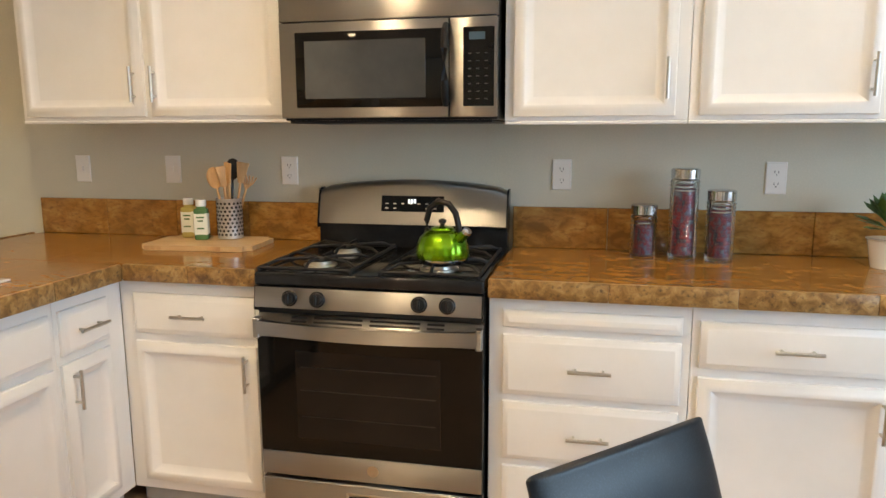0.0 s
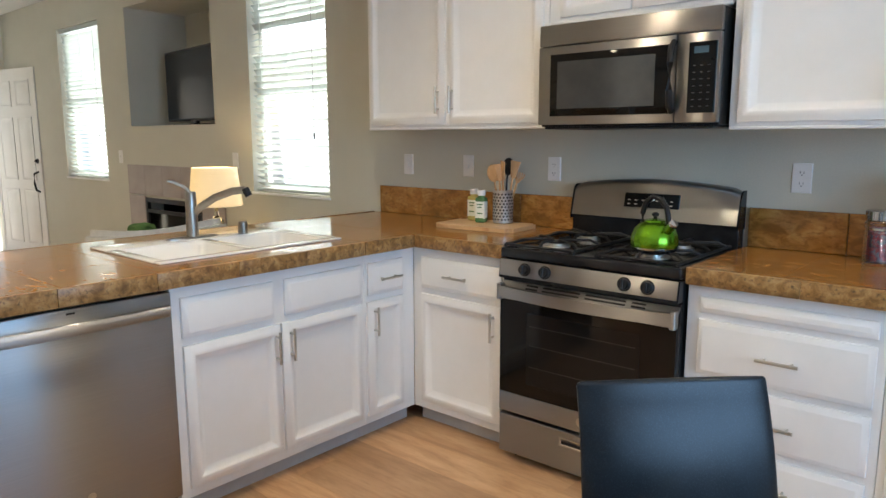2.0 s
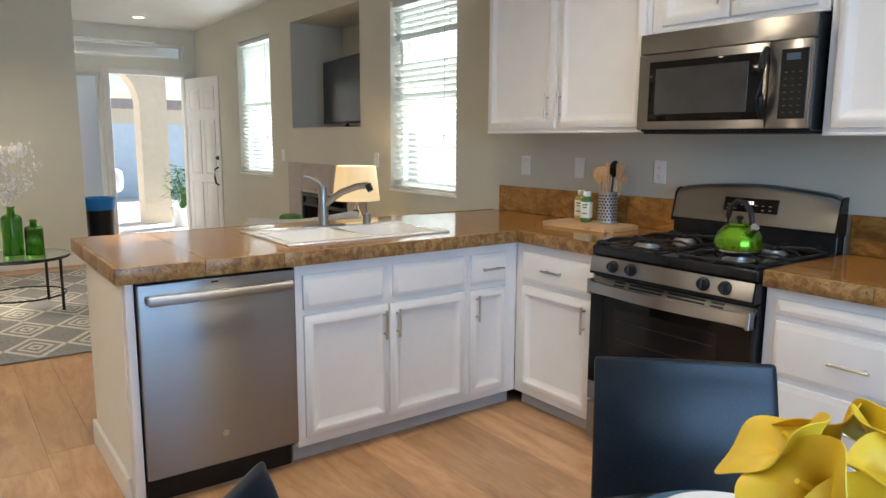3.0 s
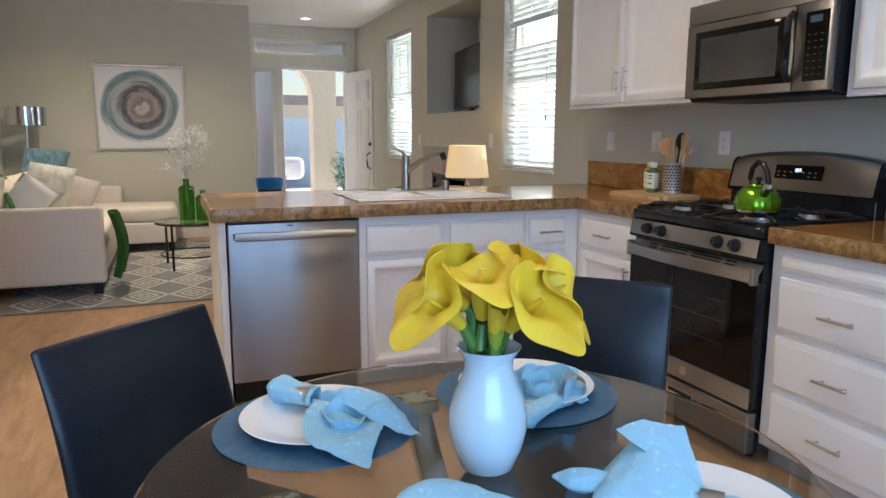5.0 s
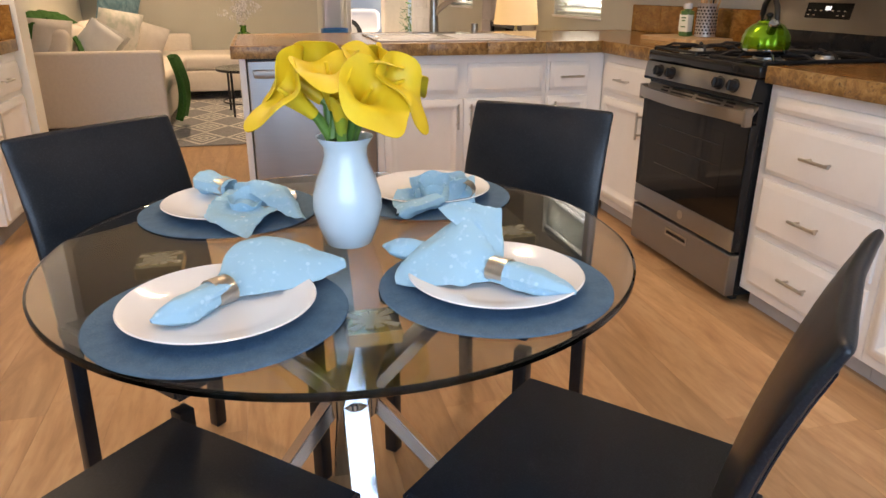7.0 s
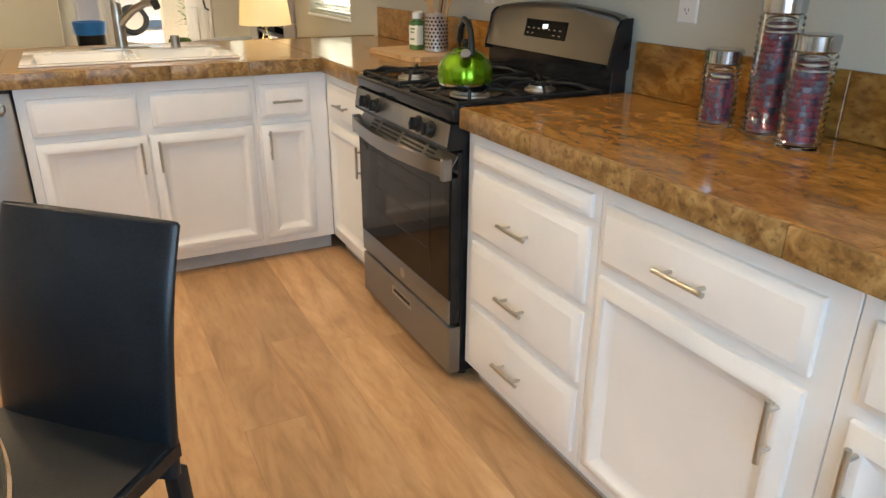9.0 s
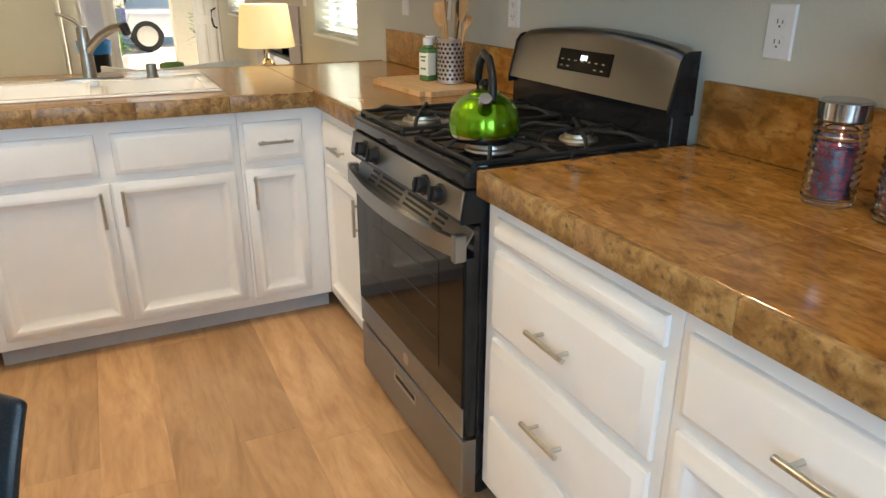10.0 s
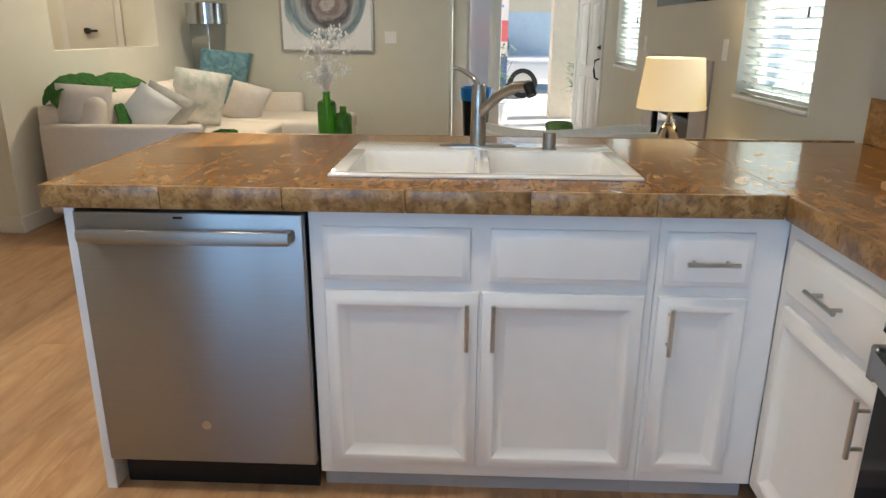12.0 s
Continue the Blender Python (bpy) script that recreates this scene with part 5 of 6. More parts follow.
for spec in (((-0.036, 0.026, 0.038), (-0.55, 0.50, 0.70), (-0.45, 0.30, -1.0), 0.098, 1.12),
             ((0.032, 0.026, 0.036), (0.50, 0.50, 0.72), (0.40, 0.30, -1.0), 0.108, 1.10),
             ((-0.030, 0.000, 0.058), (-0.78, 0.05, 0.62), (-1.0, 0.10, -0.05), 0.104, 1.15),
             ((-0.006, 0.010, 0.046), (-0.05, 0.26, 1.0), (0.3, 1.0, 0.1), 0.108, 0.95),
             ((0.024, -0.020, 0.056), (0.25, -0.05, 1.0), (0.6, 0.5, 0.0), 0.102, 1.0),
             ((0.046, 0.000, 0.060), (0.85, 0.20, 0.55), (1.0, 0.2, -0.5), 0.102, 1.1),
             ((0.040, -0.036, 0.058), (0.55, -0.40, 0.80), (0.7, -0.7, -0.1), 0.098, 1.0),
             ((-0.026, -0.032, 0.060), (-0.45, -0.35, 0.90), (-0.8, -0.5, 0.0), 0.102, 1.0),
             ((0.000, -0.046, 0.056), (0.05, -0.65, 0.80), (0.1, -1.0, -0.4), 0.100, 1.1)):
    lily(*spec)
lily((0.012, 0.036, 0.010), (0.06, 0.18, 1.0), (0.2, 1.0, 0.2), 0.082, 0.45, 0.9)


# ---- windows with blinds ----
def window(name, x0, x1, z0, z1):
    w = tagged(new(name), "white double-hung window with horizontal blinds", kind="structure")
    f = 0.045
    bm = bmesh.new()
    for a, b, c, d in ((x0, x0 + f, z0, z1), (x1 - f, x1, z0, z1), (x0 + f, x1 - f, z0, z0 + f), (x0 + f, x1 - f, z1 - f, z1), (x0 + f, x1 - f, (z0 + z1) / 2 - 0.02, (z0 + z1) / 2 + 0.02)):
        box(bm, a, 0.095, c, b, 0.135, d, 0.002)
    part("window_frame", bm, TRIM, w)
    box_mid = (z0 + z1) / 2
    for a, b in ((z0 + f, box_mid - 0.02), (box_mid + 0.02, z1 - f)):
        p = part("pane", cube(x0 + f, 0.112, a, x1 - f, 0.116, b), PANE, w)
        p.visible_shadow = False
    part("window_sill", cube(x0 - 0.012, -0.014, z0 - 0.018, x1 + 0.012, 0.09, z0 - 0.0005, 0.004), TRIM, w)
    bl = thing("window_blind", "white horizontal slat blind, slats tilted open", "blind", pose(x0, 0.045, z0))
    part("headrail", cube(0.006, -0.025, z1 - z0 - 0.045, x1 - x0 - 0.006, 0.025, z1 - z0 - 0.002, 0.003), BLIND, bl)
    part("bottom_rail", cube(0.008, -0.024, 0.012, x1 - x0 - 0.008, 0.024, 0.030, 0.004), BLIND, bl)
    n = int((z1 - z0 - 0.10) / 0.044)
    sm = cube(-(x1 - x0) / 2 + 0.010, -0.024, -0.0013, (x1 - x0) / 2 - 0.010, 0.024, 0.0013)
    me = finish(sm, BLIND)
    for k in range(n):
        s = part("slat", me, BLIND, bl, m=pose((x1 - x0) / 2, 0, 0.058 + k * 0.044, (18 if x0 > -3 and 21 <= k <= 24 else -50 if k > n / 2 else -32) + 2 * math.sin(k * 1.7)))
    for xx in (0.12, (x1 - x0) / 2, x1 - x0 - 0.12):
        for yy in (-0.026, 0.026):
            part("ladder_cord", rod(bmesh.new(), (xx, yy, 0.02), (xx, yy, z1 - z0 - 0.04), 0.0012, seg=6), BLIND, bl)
    part("pull_cord", rod(rod(bmesh.new(), (x1 - x0 - 0.16, -0.03, 0.42), (x1 - x0 - 0.16, -0.03, z1 - z0 - 0.05), 0.0015, seg=6), (x1 - x0 - 0.16, -0.03, 0.38), (x1 - x0 - 0.16, -0.03, 0.42), 0.007, 0.004, seg=8), PLASTIC, bl)


window("window_1", *W1)
window("window_2", *W2)

# assumed wide window on the far side of the dining area, never in view
pw = tagged(new("window_3"), "unseen white framed window assumed beside the dining area", kind="structure")
bm = bmesh.new()
for a, b in ((PATIO[0], PATIO[0] + 0.06), (-2.64, -2.56), (PATIO[1] - 0.06, PATIO[1])):
    box(bm, 4.34, a, PATIO[2], 4.40, b, PATIO[3], 0.003)
box(bm, 4.345, PATIO[0] + 0.06, PATIO[2], 4.395, PATIO[1] - 0.06, PATIO[2] + 0.07)
box(bm, 4.345, PATIO[0] + 0.06, PATIO[3] - 0.07, 4.395, PATIO[1] - 0.06, PATIO[3])
part("window_frame", bm, TRIM, pw)
p = part("pane", cube(4.366, PATIO[0] + 0.06, PATIO[2] + 0.07, 4.372, PATIO[1] - 0.06, PATIO[3] - 0.07), PANE, pw)
p.visible_shadow = False

# ---- front door and its surround ----
bm = bmesh.new()
for a, b, c, d in ((DOORWAY[0] - 0.07, DOORWAY[0], 0, DOORWAY[3] + 0.07), (DOORWAY[1], DOORWAY[1] + 0.05, 0, DOORWAY[3] + 0.07), (DOORWAY[0], DOORWAY[1], DOORWAY[3], DOORWAY[3] + 0.07)):
    box(bm, XD - 0.03, a, c, XD + 0.018, b, d, 0.003)
struct("trim_front_door", bm, TRIM, "white painted door casing")
for nm, (a, b, c, d) in (("window_4", TRANSOM), ("window_5", SIDELITE)):
    w = tagged(new(nm), "white framed fixed light beside the front door", kind="structure")
    bm = bmesh.new()
    for e, f, g, h in ((a, a + 0.04, c, d), (b - 0.04, b, c, d), (a + 0.04, b - 0.04, c, c + 0.04), (a + 0.04, b - 0.04, d - 0.04, d)):
        box(bm, XD - 0.11, e, g, XD - 0.05, f, h, 0.002)
    part("window_frame", bm, TRIM, w)
    p = part("pane", cube(XD - 0.084, a + 0.04, c + 0.04, XD - 0.078, b - 0.04, d - 0.04), FROST, w)
    p.visible_shadow = False

fd = tagged(new("door_1"), "white six-panel front door standing open", kind="structure")
fd.matrix_basis = pose(XD + 0.01, DOORWAY[1] + 0.005, 0.012, 0, 0, 9)
LW, LH = 0.90, 2.11
DOORW = pair("door_paint", (0.70, 0.69, 0.66), (0.76, 0.75, 0.72), scale=4, rough=0.45, bump=0.05)
part("leaf", cube(0, 0.0, 0, LW, 0.042, LH, 0.002), DOORW, fd)
for zz, hh in ((0.16, 0.62), (0.88, 0.70), (1.70, 0.28)):
    for xx in (0.11, 0.50):
        part("panel", nested(0.29, hh, [(0, 0.001), (0.0, -0.007), (0.008, -0.009), (0.022, -0.002), (0.034, -0.002), (0.058, -0.010)]), DOORW, fd, m=pose(xx, 0.0, zz))
part("lockset", lathe([(0.028, 0), (0.028, 0.006), (0.012, 0.010), (0.012, 0.03), (0, 0.03)], 20, m=pose(0, 0, 0, 90)), PLASTIC, fd, "dark bronze deadbolt", m=pose(LW - 0.07, 0, 1.10))
part("handle", tube(bmesh.new(), [(0, 0, 0.0), (0, -0.05, -0.02), (0, -0.055, -0.12), (0, -0.04, -0.2), (0, 0, -0.22)], 0.011, 10), PLASTIC, fd, "dark bronze grip handle", m=pose(LW - 0.07, 0, 0.98))

# ---- recessed lights: the foyer's own, the rest mostly added out of view ----
for cx, cy, watts in CANS_AND_FILLS:
    r = thing("recessed_or_added_light", "white trimmed recessed ceiling light, lit, mostly added out of view", "ceiling light", pose(cx, cy, CEILING), "recessed ceiling lights")
    part("trim_ring", lathe([(0.085, -0.001), (0.085, -0.006), (0.062, -0.008), (0.060, -0.001)], 32, cap=False), TRIM, r)
    p = part("lens", lathe([(0.0, -0.003), (0.061, -0.003), (0.061, -0.0035), (0, -0.0035)], 32, cap=False), LENS, r, "glowing warm lens")
    p.visible_shadow = False

# ---- hearth, television, niche things ----
fp = thing("fireplace", "grey-brown tiled fireplace surround with black firebox", "fireplace", pose(0, 0, 0))
FX0, FX1, FZ = -4.66, -3.09, 1.125
cols = 5
for i in range(cols):
    for z0, z1 in ((0.86, FZ), (0.43, 0.855), (0.0, 0.425)):
        a, b = FX0 + (FX1 - FX0) * i / cols, FX0 + (FX1 - FX0) * (i + 1) / cols
        if z0 < 0.8:
            if i not in (0, cols - 1):
                continue
            a, b = (FX0, FIRE[0] - 0.002) if i == 0 else (FIRE[1] + 0.002, FX1)
        part("tile", cube(a + 0.0015, -0.016, z0 + 0.0015, b - 0.0015, -0.0005, z1 - 0.0015, 0.002), TILE, fp)
bm = cube(FIRE[0], 0.44, FIRE[2], FIRE[1], 0.46, FIRE[3])
box(bm, FIRE[0] - 0.01, T, FIRE[2] - 0.02, FIRE[0] - 0.0005, 0.44, FIRE[3] + 0.02)
box(bm, FIRE[1] + 0.0005, T, FIRE[2] - 0.02, FIRE[1] + 0.01, 0.44, FIRE[3] + 0.02)
box(bm, FIRE[0], T, FIRE[3], FIRE[1], 0.44, FIRE[3] + 0.02)
box(bm, FIRE[0], T, FIRE[2] - 0.02, FIRE[1], 0.44, FIRE[2])
part("firebox", bm, IRON, fp, "black firebox")
bm = bmesh.new()
for a, b, c, d in ((FIRE[0], FIRE[0] + 0.03, FIRE[2], FIRE[3]), (FIRE[1] - 0.03, FIRE[1], FIRE[2], FIRE[3]), (FIRE[0] + 0.03, FIRE[1] - 0.03, FIRE[3] - 0.04, FIRE[3]), (FIRE[0] + 0.03, FIRE[1] - 0.03, FIRE[2], FIRE[2] + 0.12), (FIRE[0] + 0.03, FIRE[1] - 0.03, FIRE[3] - 0.13, FIRE[3] - 0.10)):
    box(bm, a, -0.012, c, b, 0.02, d, 0.002)
part("firebox_frame", bm, IRON, fp, "black metal frame with louvres")
p = part("glass", cube(FIRE[0] + 0.03, 0.008, FIRE[2] + 0.12, FIRE[1] - 0.03, 0.012, FIRE[3] - 0.13), DARKGLASS, fp, "dark fireplace glass")

tv = thing("television", "flat black television standing in the wall niche", "television", pose(-3.775, 0.16, NICHE[2], 0, 0, -7))
part("panel", cube(-0.50, -0.02, 0.035, 0.50, 0.03, 0.625, 0.006, 2), PLASTIC, tv)
part("screen", cube(-0.485, -0.0215, 0.055, 0.485, -0.0195, 0.61), SCREEN, tv, "dark glossy screen")
part("stand", cube(-0.22, -0.09, 0.0, 0.22, 0.11, 0.012, 0.004), PLASTIC, tv)
part("stand_neck", cube(-0.05, 0.0, 0.010, 0.05, 0.03, 0.05), PLASTIC, tv)

# ---- side table, lamp, armchair ----
st = thing("side_table", "small round dark side table with slim legs", "side table", pose(-2.66, -0.345, 0))
part("tabletop", lathe([(0.0, 0.60), (0.20, 0.60), (0.205, 0.606), (0.20, 0.620), (0, 0.620)], 40, cap=False), IRON, st)
for k in range(3):
    an = 2.1 * k
    part("leg", rod(bmesh.new(), (0.17 * math.cos(an), 0.17 * math.sin(an), 0.0), (0.13 * math.cos(an), 0.13 * math.sin(an), 0.602), 0.012), IRON, st)
lp = thing("table_lamp", "lit table lamp with cream drum shade and glass base", "lamp", pose(-2.66, -0.345, 0.621))
part("base", lathe([(0.0, 0.0), (0.055, 0.0), (0.06, 0.01), (0.062, 0.10), (0.045, 0.17), (0.018, 0.20), (0.016, 0.235), (0, 0.235)], 32, cap=False), LAMPGLASS, lp, "clear glass lamp base")
part("socket", rod(bmesh.new(), (0, 0, 0.234), (0, 0, 0.40), 0.011), GOLD, lp)
part("shade", lathe([(0.180, 0.275), (0.150, 0.535), (0.148, 0.535), (0.178, 0.275)], 48, cap=False), SHADE, lp, "glowing cream fabric shade")
part("spider", tube(bmesh.new(), [(-0.149, 0, 0.52), (0, 0, 0.525), (0.149, 0, 0.52)], 0.002, 6), GOLD, lp)
bulb = new("lamp_bulb", bpy.data.lights.new("lamp_bulb", 'POINT'))
bulb.data.energy, bulb.data.color, bulb.data.shadow_soft_size = 1.1, (1.0, 0.72, 0.40), 0.04
bulb.location = (-2.66, -0.345, 1.05)

ARM = pair("pale_grey_weave", (0.58, 0.58, 0.56), (0.66, 0.66, 0.64), scale=40, rough=0.95, bump=0.4)
ac = thing("armchair", "pale grey upholstered armchair with curved back", "armchair", pose(-2.42, -0.93, 0, 0, 0, 8))


def acback(u, v):
    a = (u - 0.5) * math.pi * 0.98
    return Vector((0.30 * math.cos(a) * 1.0, 0.37 * math.sin(a), 0.18 + (0.66 + 0.02 * math.cos(a)) * v + 0.01 * math.sin(3 * a)))


bm = sheet(acback, 24, 8, -0.09)
bmesh.ops.bevel(bm, geom=[e for e in bm.edges if e.calc_face_angle(0) > 0.8], offset=0.035, segments=4, affect='EDGES')
part("back", bm, ARM, ac)
bm = cube(-0.30, -0.29, 0.16, 0.24, 0.29, 0.44, 0.05, 4)
part("seat", bm, ARM, ac)
for sx, sy in ((-0.25, -0.24), (-0.25, 0.24), (0.2, -0.24), (0.2, 0.24)):
    part("leg", rod(bmesh.new(), (sx, sy, 0), (sx, sy, 0.17), 0.014, 0.020), WOODS, ac)
def heap(u, v):
    a, b = (u - 0.5) * 2, (v - 0.5) * 2
    return Vector((0.05 * a, 0.06 * b, 0.014 * math.cos(a * 1.5) * math.cos(b * 1.3) + 0.012 * math.sin(7 * a + 3 * b)))


# no real cushion: a green heap added in place of greenery outside the door
th = thing("throw_pillow", "crumpled leaf green heap standing in for greenery at the door", "pillow", pose(-2.52, -0.95, 0.790, 0, 0, 0))
LEAFGREEN = pair("leaf_green_stand_in", (0.05, 0.12, 0.03), (0.12, 0.22, 0.06), scale=12, rough=0.9, bump=0.4)
part("cushion", sheet(heap, 16, 16, 0.022), LEAFGREEN, th)

# ---- sofa ----
sf = thing("sectional_sofa", "cream linen sectional sofa with chaise along the wall", "sofa", pose(0, 0, 0))


def soft(name, x0, y0, z0, x1, y1, z1, r=0.05, mat=None, label=""):
    return part(name, cube(x0, y0, z0, x1, y1, z1, r, 4), mat or SOFA, sf, label)


soft("arm", -3.32, -4.18, 0.10, -3.20, -3.13, 0.69, 0.03)
soft("base", -5.90, -4.16, 0.10, -3.322, -3.16, 0.32, 0.02)
soft("back", -6.02, -4.26, 0.32, -3.322, -4.06, 0.80, 0.05)
soft("seat_cushion", -4.58, -4.06, 0.322, -3.325, -3.14, 0.47, 0.04)
soft("seat_cushion", -5.22, -4.06, 0.322, -4.585, -3.14, 0.47, 0.04)
soft("chaise_base", -6.05, -3.158, 0.10, -5.22, -2.60, 0.32, 0.02)
soft("chaise_cushion", -6.03, -4.06, 0.322, -5.225, -2.58, 0.48, 0.05)
soft("arm", -6.16, -4.2, 0.10, -6.055, -3.15, 0.66, 0.04)
for bx0, bx1 in ((-4.0, -3.33), (-4.68, -4.01), (-5.4, -4.69)):
    ob = part("back_cushion", cube(bx0, -0.09, 0, bx1, 0.09, 0.40, 0.06, 4), SOFA, sf, m=pose(0, -3.97, 0.47, -10))
for xx in (-3.27, -6.0):
    for yy in (-4.1, -3.2):
        part("foot", cube(xx - 0.03, yy - 0.03, 0, xx + 0.03, yy + 0.03, 0.10, 0.004), IRON, sf, "dark block foot")
part("foot", cube(-5.35, -2.68, 0, -5.29, -2.62, 0.10, 0.004), IRON, sf, "dark block foot")


def pillow(x, y, z, w, rx, rz, mat, label, roll=0):
    p = thing("throw_pillow", label, "pillow", pose(x, y, z, rx, roll, rz), "sofa pillows")

    def f(u, v):
        a, b = u * 2 - 1, v * 2 - 1
        k = 1 - 0.10 * (a * a + b * b - a * a * b * b)
        return Vector((a * w / 2 * k * (1 + 0.05 * b * b * a * a), 0, b * w / 2 * k))

    bm = bmesh.new()
    n = 12
    for s in (-1, 1):
        g = []
        for i in range(n + 1):
            row = []
            for j in range(n + 1):
                q = f(i / n, j / n)
                a, b = i / n * 2 - 1, j / n * 2 - 1
                q.y = s * 0.085 * ((1 - a * a) * (1 - b * b)) ** 0.45
                row.append(bm.verts.new(q))
            g.append(row)
        for i in range(n):
            for j in range(n):
                bm.faces.new((g[i][j], g[i + 1][j], g[i + 1][j + 1], g[i][j + 1]))
    bmesh.ops.remove_doubles(bm, verts=bm.verts, dist=1e-4)
    part("cushion", bm, mat, p)


PORCEL = pair("white_cotton", (0.74, 0.74, 0.73), (0.80, 0.80, 0.79), scale=14, rough=0.95, bump=0.3)
PRINT = material("printed_pillow", [(0.35, (0.50, 0.55, 0.48)), (0.5, (0.70, 0.69, 0.64)), (0.7, (0.78, 0.76, 0.71))], scale=9, rough=0.95, bump=0.2, detail=3)
pillow(-3.41, -3.97, 0.77, 0.36, -12, -58, PILLOW, "plain cream throw pillow against the sofa arm", -6)
pillow(-3.76, -3.70, 0.72, 0.35, -26, -45, PORCEL, "white throw pillow leaning on the sofa", -36)
pillow(-4.10, -3.75, 0.68, 0.42, -28, -50, GREYFAB, "grey satin throw pillow on the sofa", -30)
pillow(-4.70, -3.70, 0.73, 0.52, -18, -44, PRINT, "large pale printed throw pillow on the sofa", -10)
pillow(-5.92, -3.90, 0.81, 0.60, -16, -40, TEAL, "large teal and dark satin throw pillow", -6)
pillow(-5.40, -3.52, 0.62, 0.42, -24, -48, PILLOW, "small cream throw pillow with tufted front", -16)

tw = thing("throw_blanket", "dark green knitted throw draped over the sofa", "blanket", pose(0, 0, 0))


part("knit", cloth([[(-3.36, -4.22, 0.79), (-3.45, -4.24, 0.89), (-3.60, -4.20, 0.93), (-3.78, -4.08, 0.92), (-3.80, -3.88, 0.80), (-3.68, -3.78, 0.60)],
                   [(-3.29, -4.13, 0.84), (-3.38, -4.12, 0.955), (-3.54, -4.07, 0.995), (-3.68, -3.97, 0.955), (-3.66, -3.83, 0.80), (-3.56, -3.75, 0.62)],
                   [(-3.23, -4.05, 0.80), (-3.28, -4.03, 0.90), (-3.42, -3.99, 0.93), (-3.54, -3.92, 0.90), (-3.52, -3.82, 0.78), (-3.44, -3.76, 0.62)]], 11, 0.013, 0.008, 44, 18), THROW, tw)
part("knit_fold", cloth([[(-3.72, -4.26, 0.84), (-3.95, -4.26, 0.90), (-4.20, -4.26, 0.90), (-4.46, -4.24, 0.84)],
                        [(-3.74, -4.09, 0.91), (-3.93, -4.08, 0.955), (-4.16, -4.08, 0.96), (-4.44, -4.07, 0.90)],
                        [(-3.70, -3.95, 0.86), (-3.93, -3.91, 0.875), (-4.16, -3.91, 0.87), (-4.45, -3.93, 0.80)]], 12, 0.014, 0.008, 34, 16), THROW, tw)


def hang(u, v):
    return Vector((-3.27 - 0.46 * u, -3.115 + 0.085 * math.sin(math.pi * (0.1 + 0.75 * v)) + 0.022 * math.sin(u * 24 + 2 * v), 0.62 - 0.50 * v + 0.02 * math.sin(u * 5)))


tw2 = thing("throw_blanket", "dark green knitted throw hanging off the sofa seat", "blanket", pose(0, 0, 0))
part("knit", sheet(hang, 40, 16, 0.025), THROW, tw2)

# ---- floor lamp ----
fl = thing("floor_lamp", "slim floor lamp with mirrored chrome drum shade", "lamp", pose(-5.93, -4.02, 0))
part("base", lathe([(0.13, 0), (0.13, 0.015), (0.02, 0.025), (0, 0.025)], 32), CHROME, fl)
part("pole", rod(bmesh.new(), (0, 0, 0.02), (0, 0, 1.49), 0.008), CHROME, fl)
part("shade", lathe([(0.195, 1.325), (0.195, 1.515), (0.19, 1.515), (0.19, 1.325)], 48, cap=False), CHROME, fl, "mirrored drum shade")

# ---- painting ----
pt = thing("framed_painting", "square abstract painting of blue grey swirls in a silver frame", "painting", pose(-6.24, -2.898, 1.06, 0, 0, 90))
S = 0.955
bm = bmesh.new()
for a, b, c, d in ((-S / 2, -S / 2 + 0.022, 0, S), (S / 2 - 0.022, S / 2, 0, S), (-S / 2 + 0.022, S / 2 - 0.022, 0, 0.022), (-S / 2 + 0.022, S / 2 - 0.022, S - 0.022, S)):
    box(bm, a, -0.035, c, b, -0.0005, d, 0.003)
part("frame", bm, pair("champagne_metal", (0.42, 0.37, 0.29), (0.50, 0.44, 0.35), scale=20, rough=0.38, metal=1.0), pt, "champagne silver frame")
art = bpy.data.materials.new("swirl_paint")
art.use_nodes = True
nt = art.node_tree
n, l = nt.nodes, nt.links
tc = n.new("ShaderNodeTexCoord")
sx = n.new("ShaderNodeSeparateXYZ")
ln = n.new("ShaderNodeVectorMath")
ln.operation = 'LENGTH'
l.new(tc.outputs["Object"], sx.inputs[0])
l.new(tc.outputs["Object"], ln.inputs[0])


def calc(op, a, b=None, c=None):
    q = n.new("ShaderNodeMath")
    q.operation = op
    for i, v in enumerate((a, b, c)):
        if v is None:
            continue
        if isinstance(v, (int, float)):
            q.inputs[i].default_value = v
        else:
            l.new(v, q.inputs[i])
    return q.outputs[0]


# strokes that follow the circle: noise over the turned angle and the radius
turn = calc('ADD', calc('ARCTAN2', sx.outputs[2], sx.outputs[0]), calc('MULTIPLY', ln.outputs["Value"], -9.0))
co = n.new("ShaderNodeCombineXYZ")
l.new(calc('MULTIPLY', calc('COSINE', turn), 0.9), co.inputs[0])
l.new(calc('MULTIPLY', calc('SINE', turn), 0.9), co.inputs[1])
l.new(calc('MULTIPLY', ln.outputs["Value"], 13.0), co.inputs[2])
nz = n.new("ShaderNodeTexNoise")
nz.inputs["Scale"].default_value, nz.inputs["Detail"].default_value = 1.6, 7.0
l.new(co.outputs[0], nz.inputs["Vector"])
off = calc('MULTIPLY', calc('SINE', turn), 0.022)
fac = calc('ADD', calc('MULTIPLY_ADD', nz.outputs["Fac"], 0.16, ln.outputs["Value"]), off)
rp = n.new("ShaderNodeValToRGB")
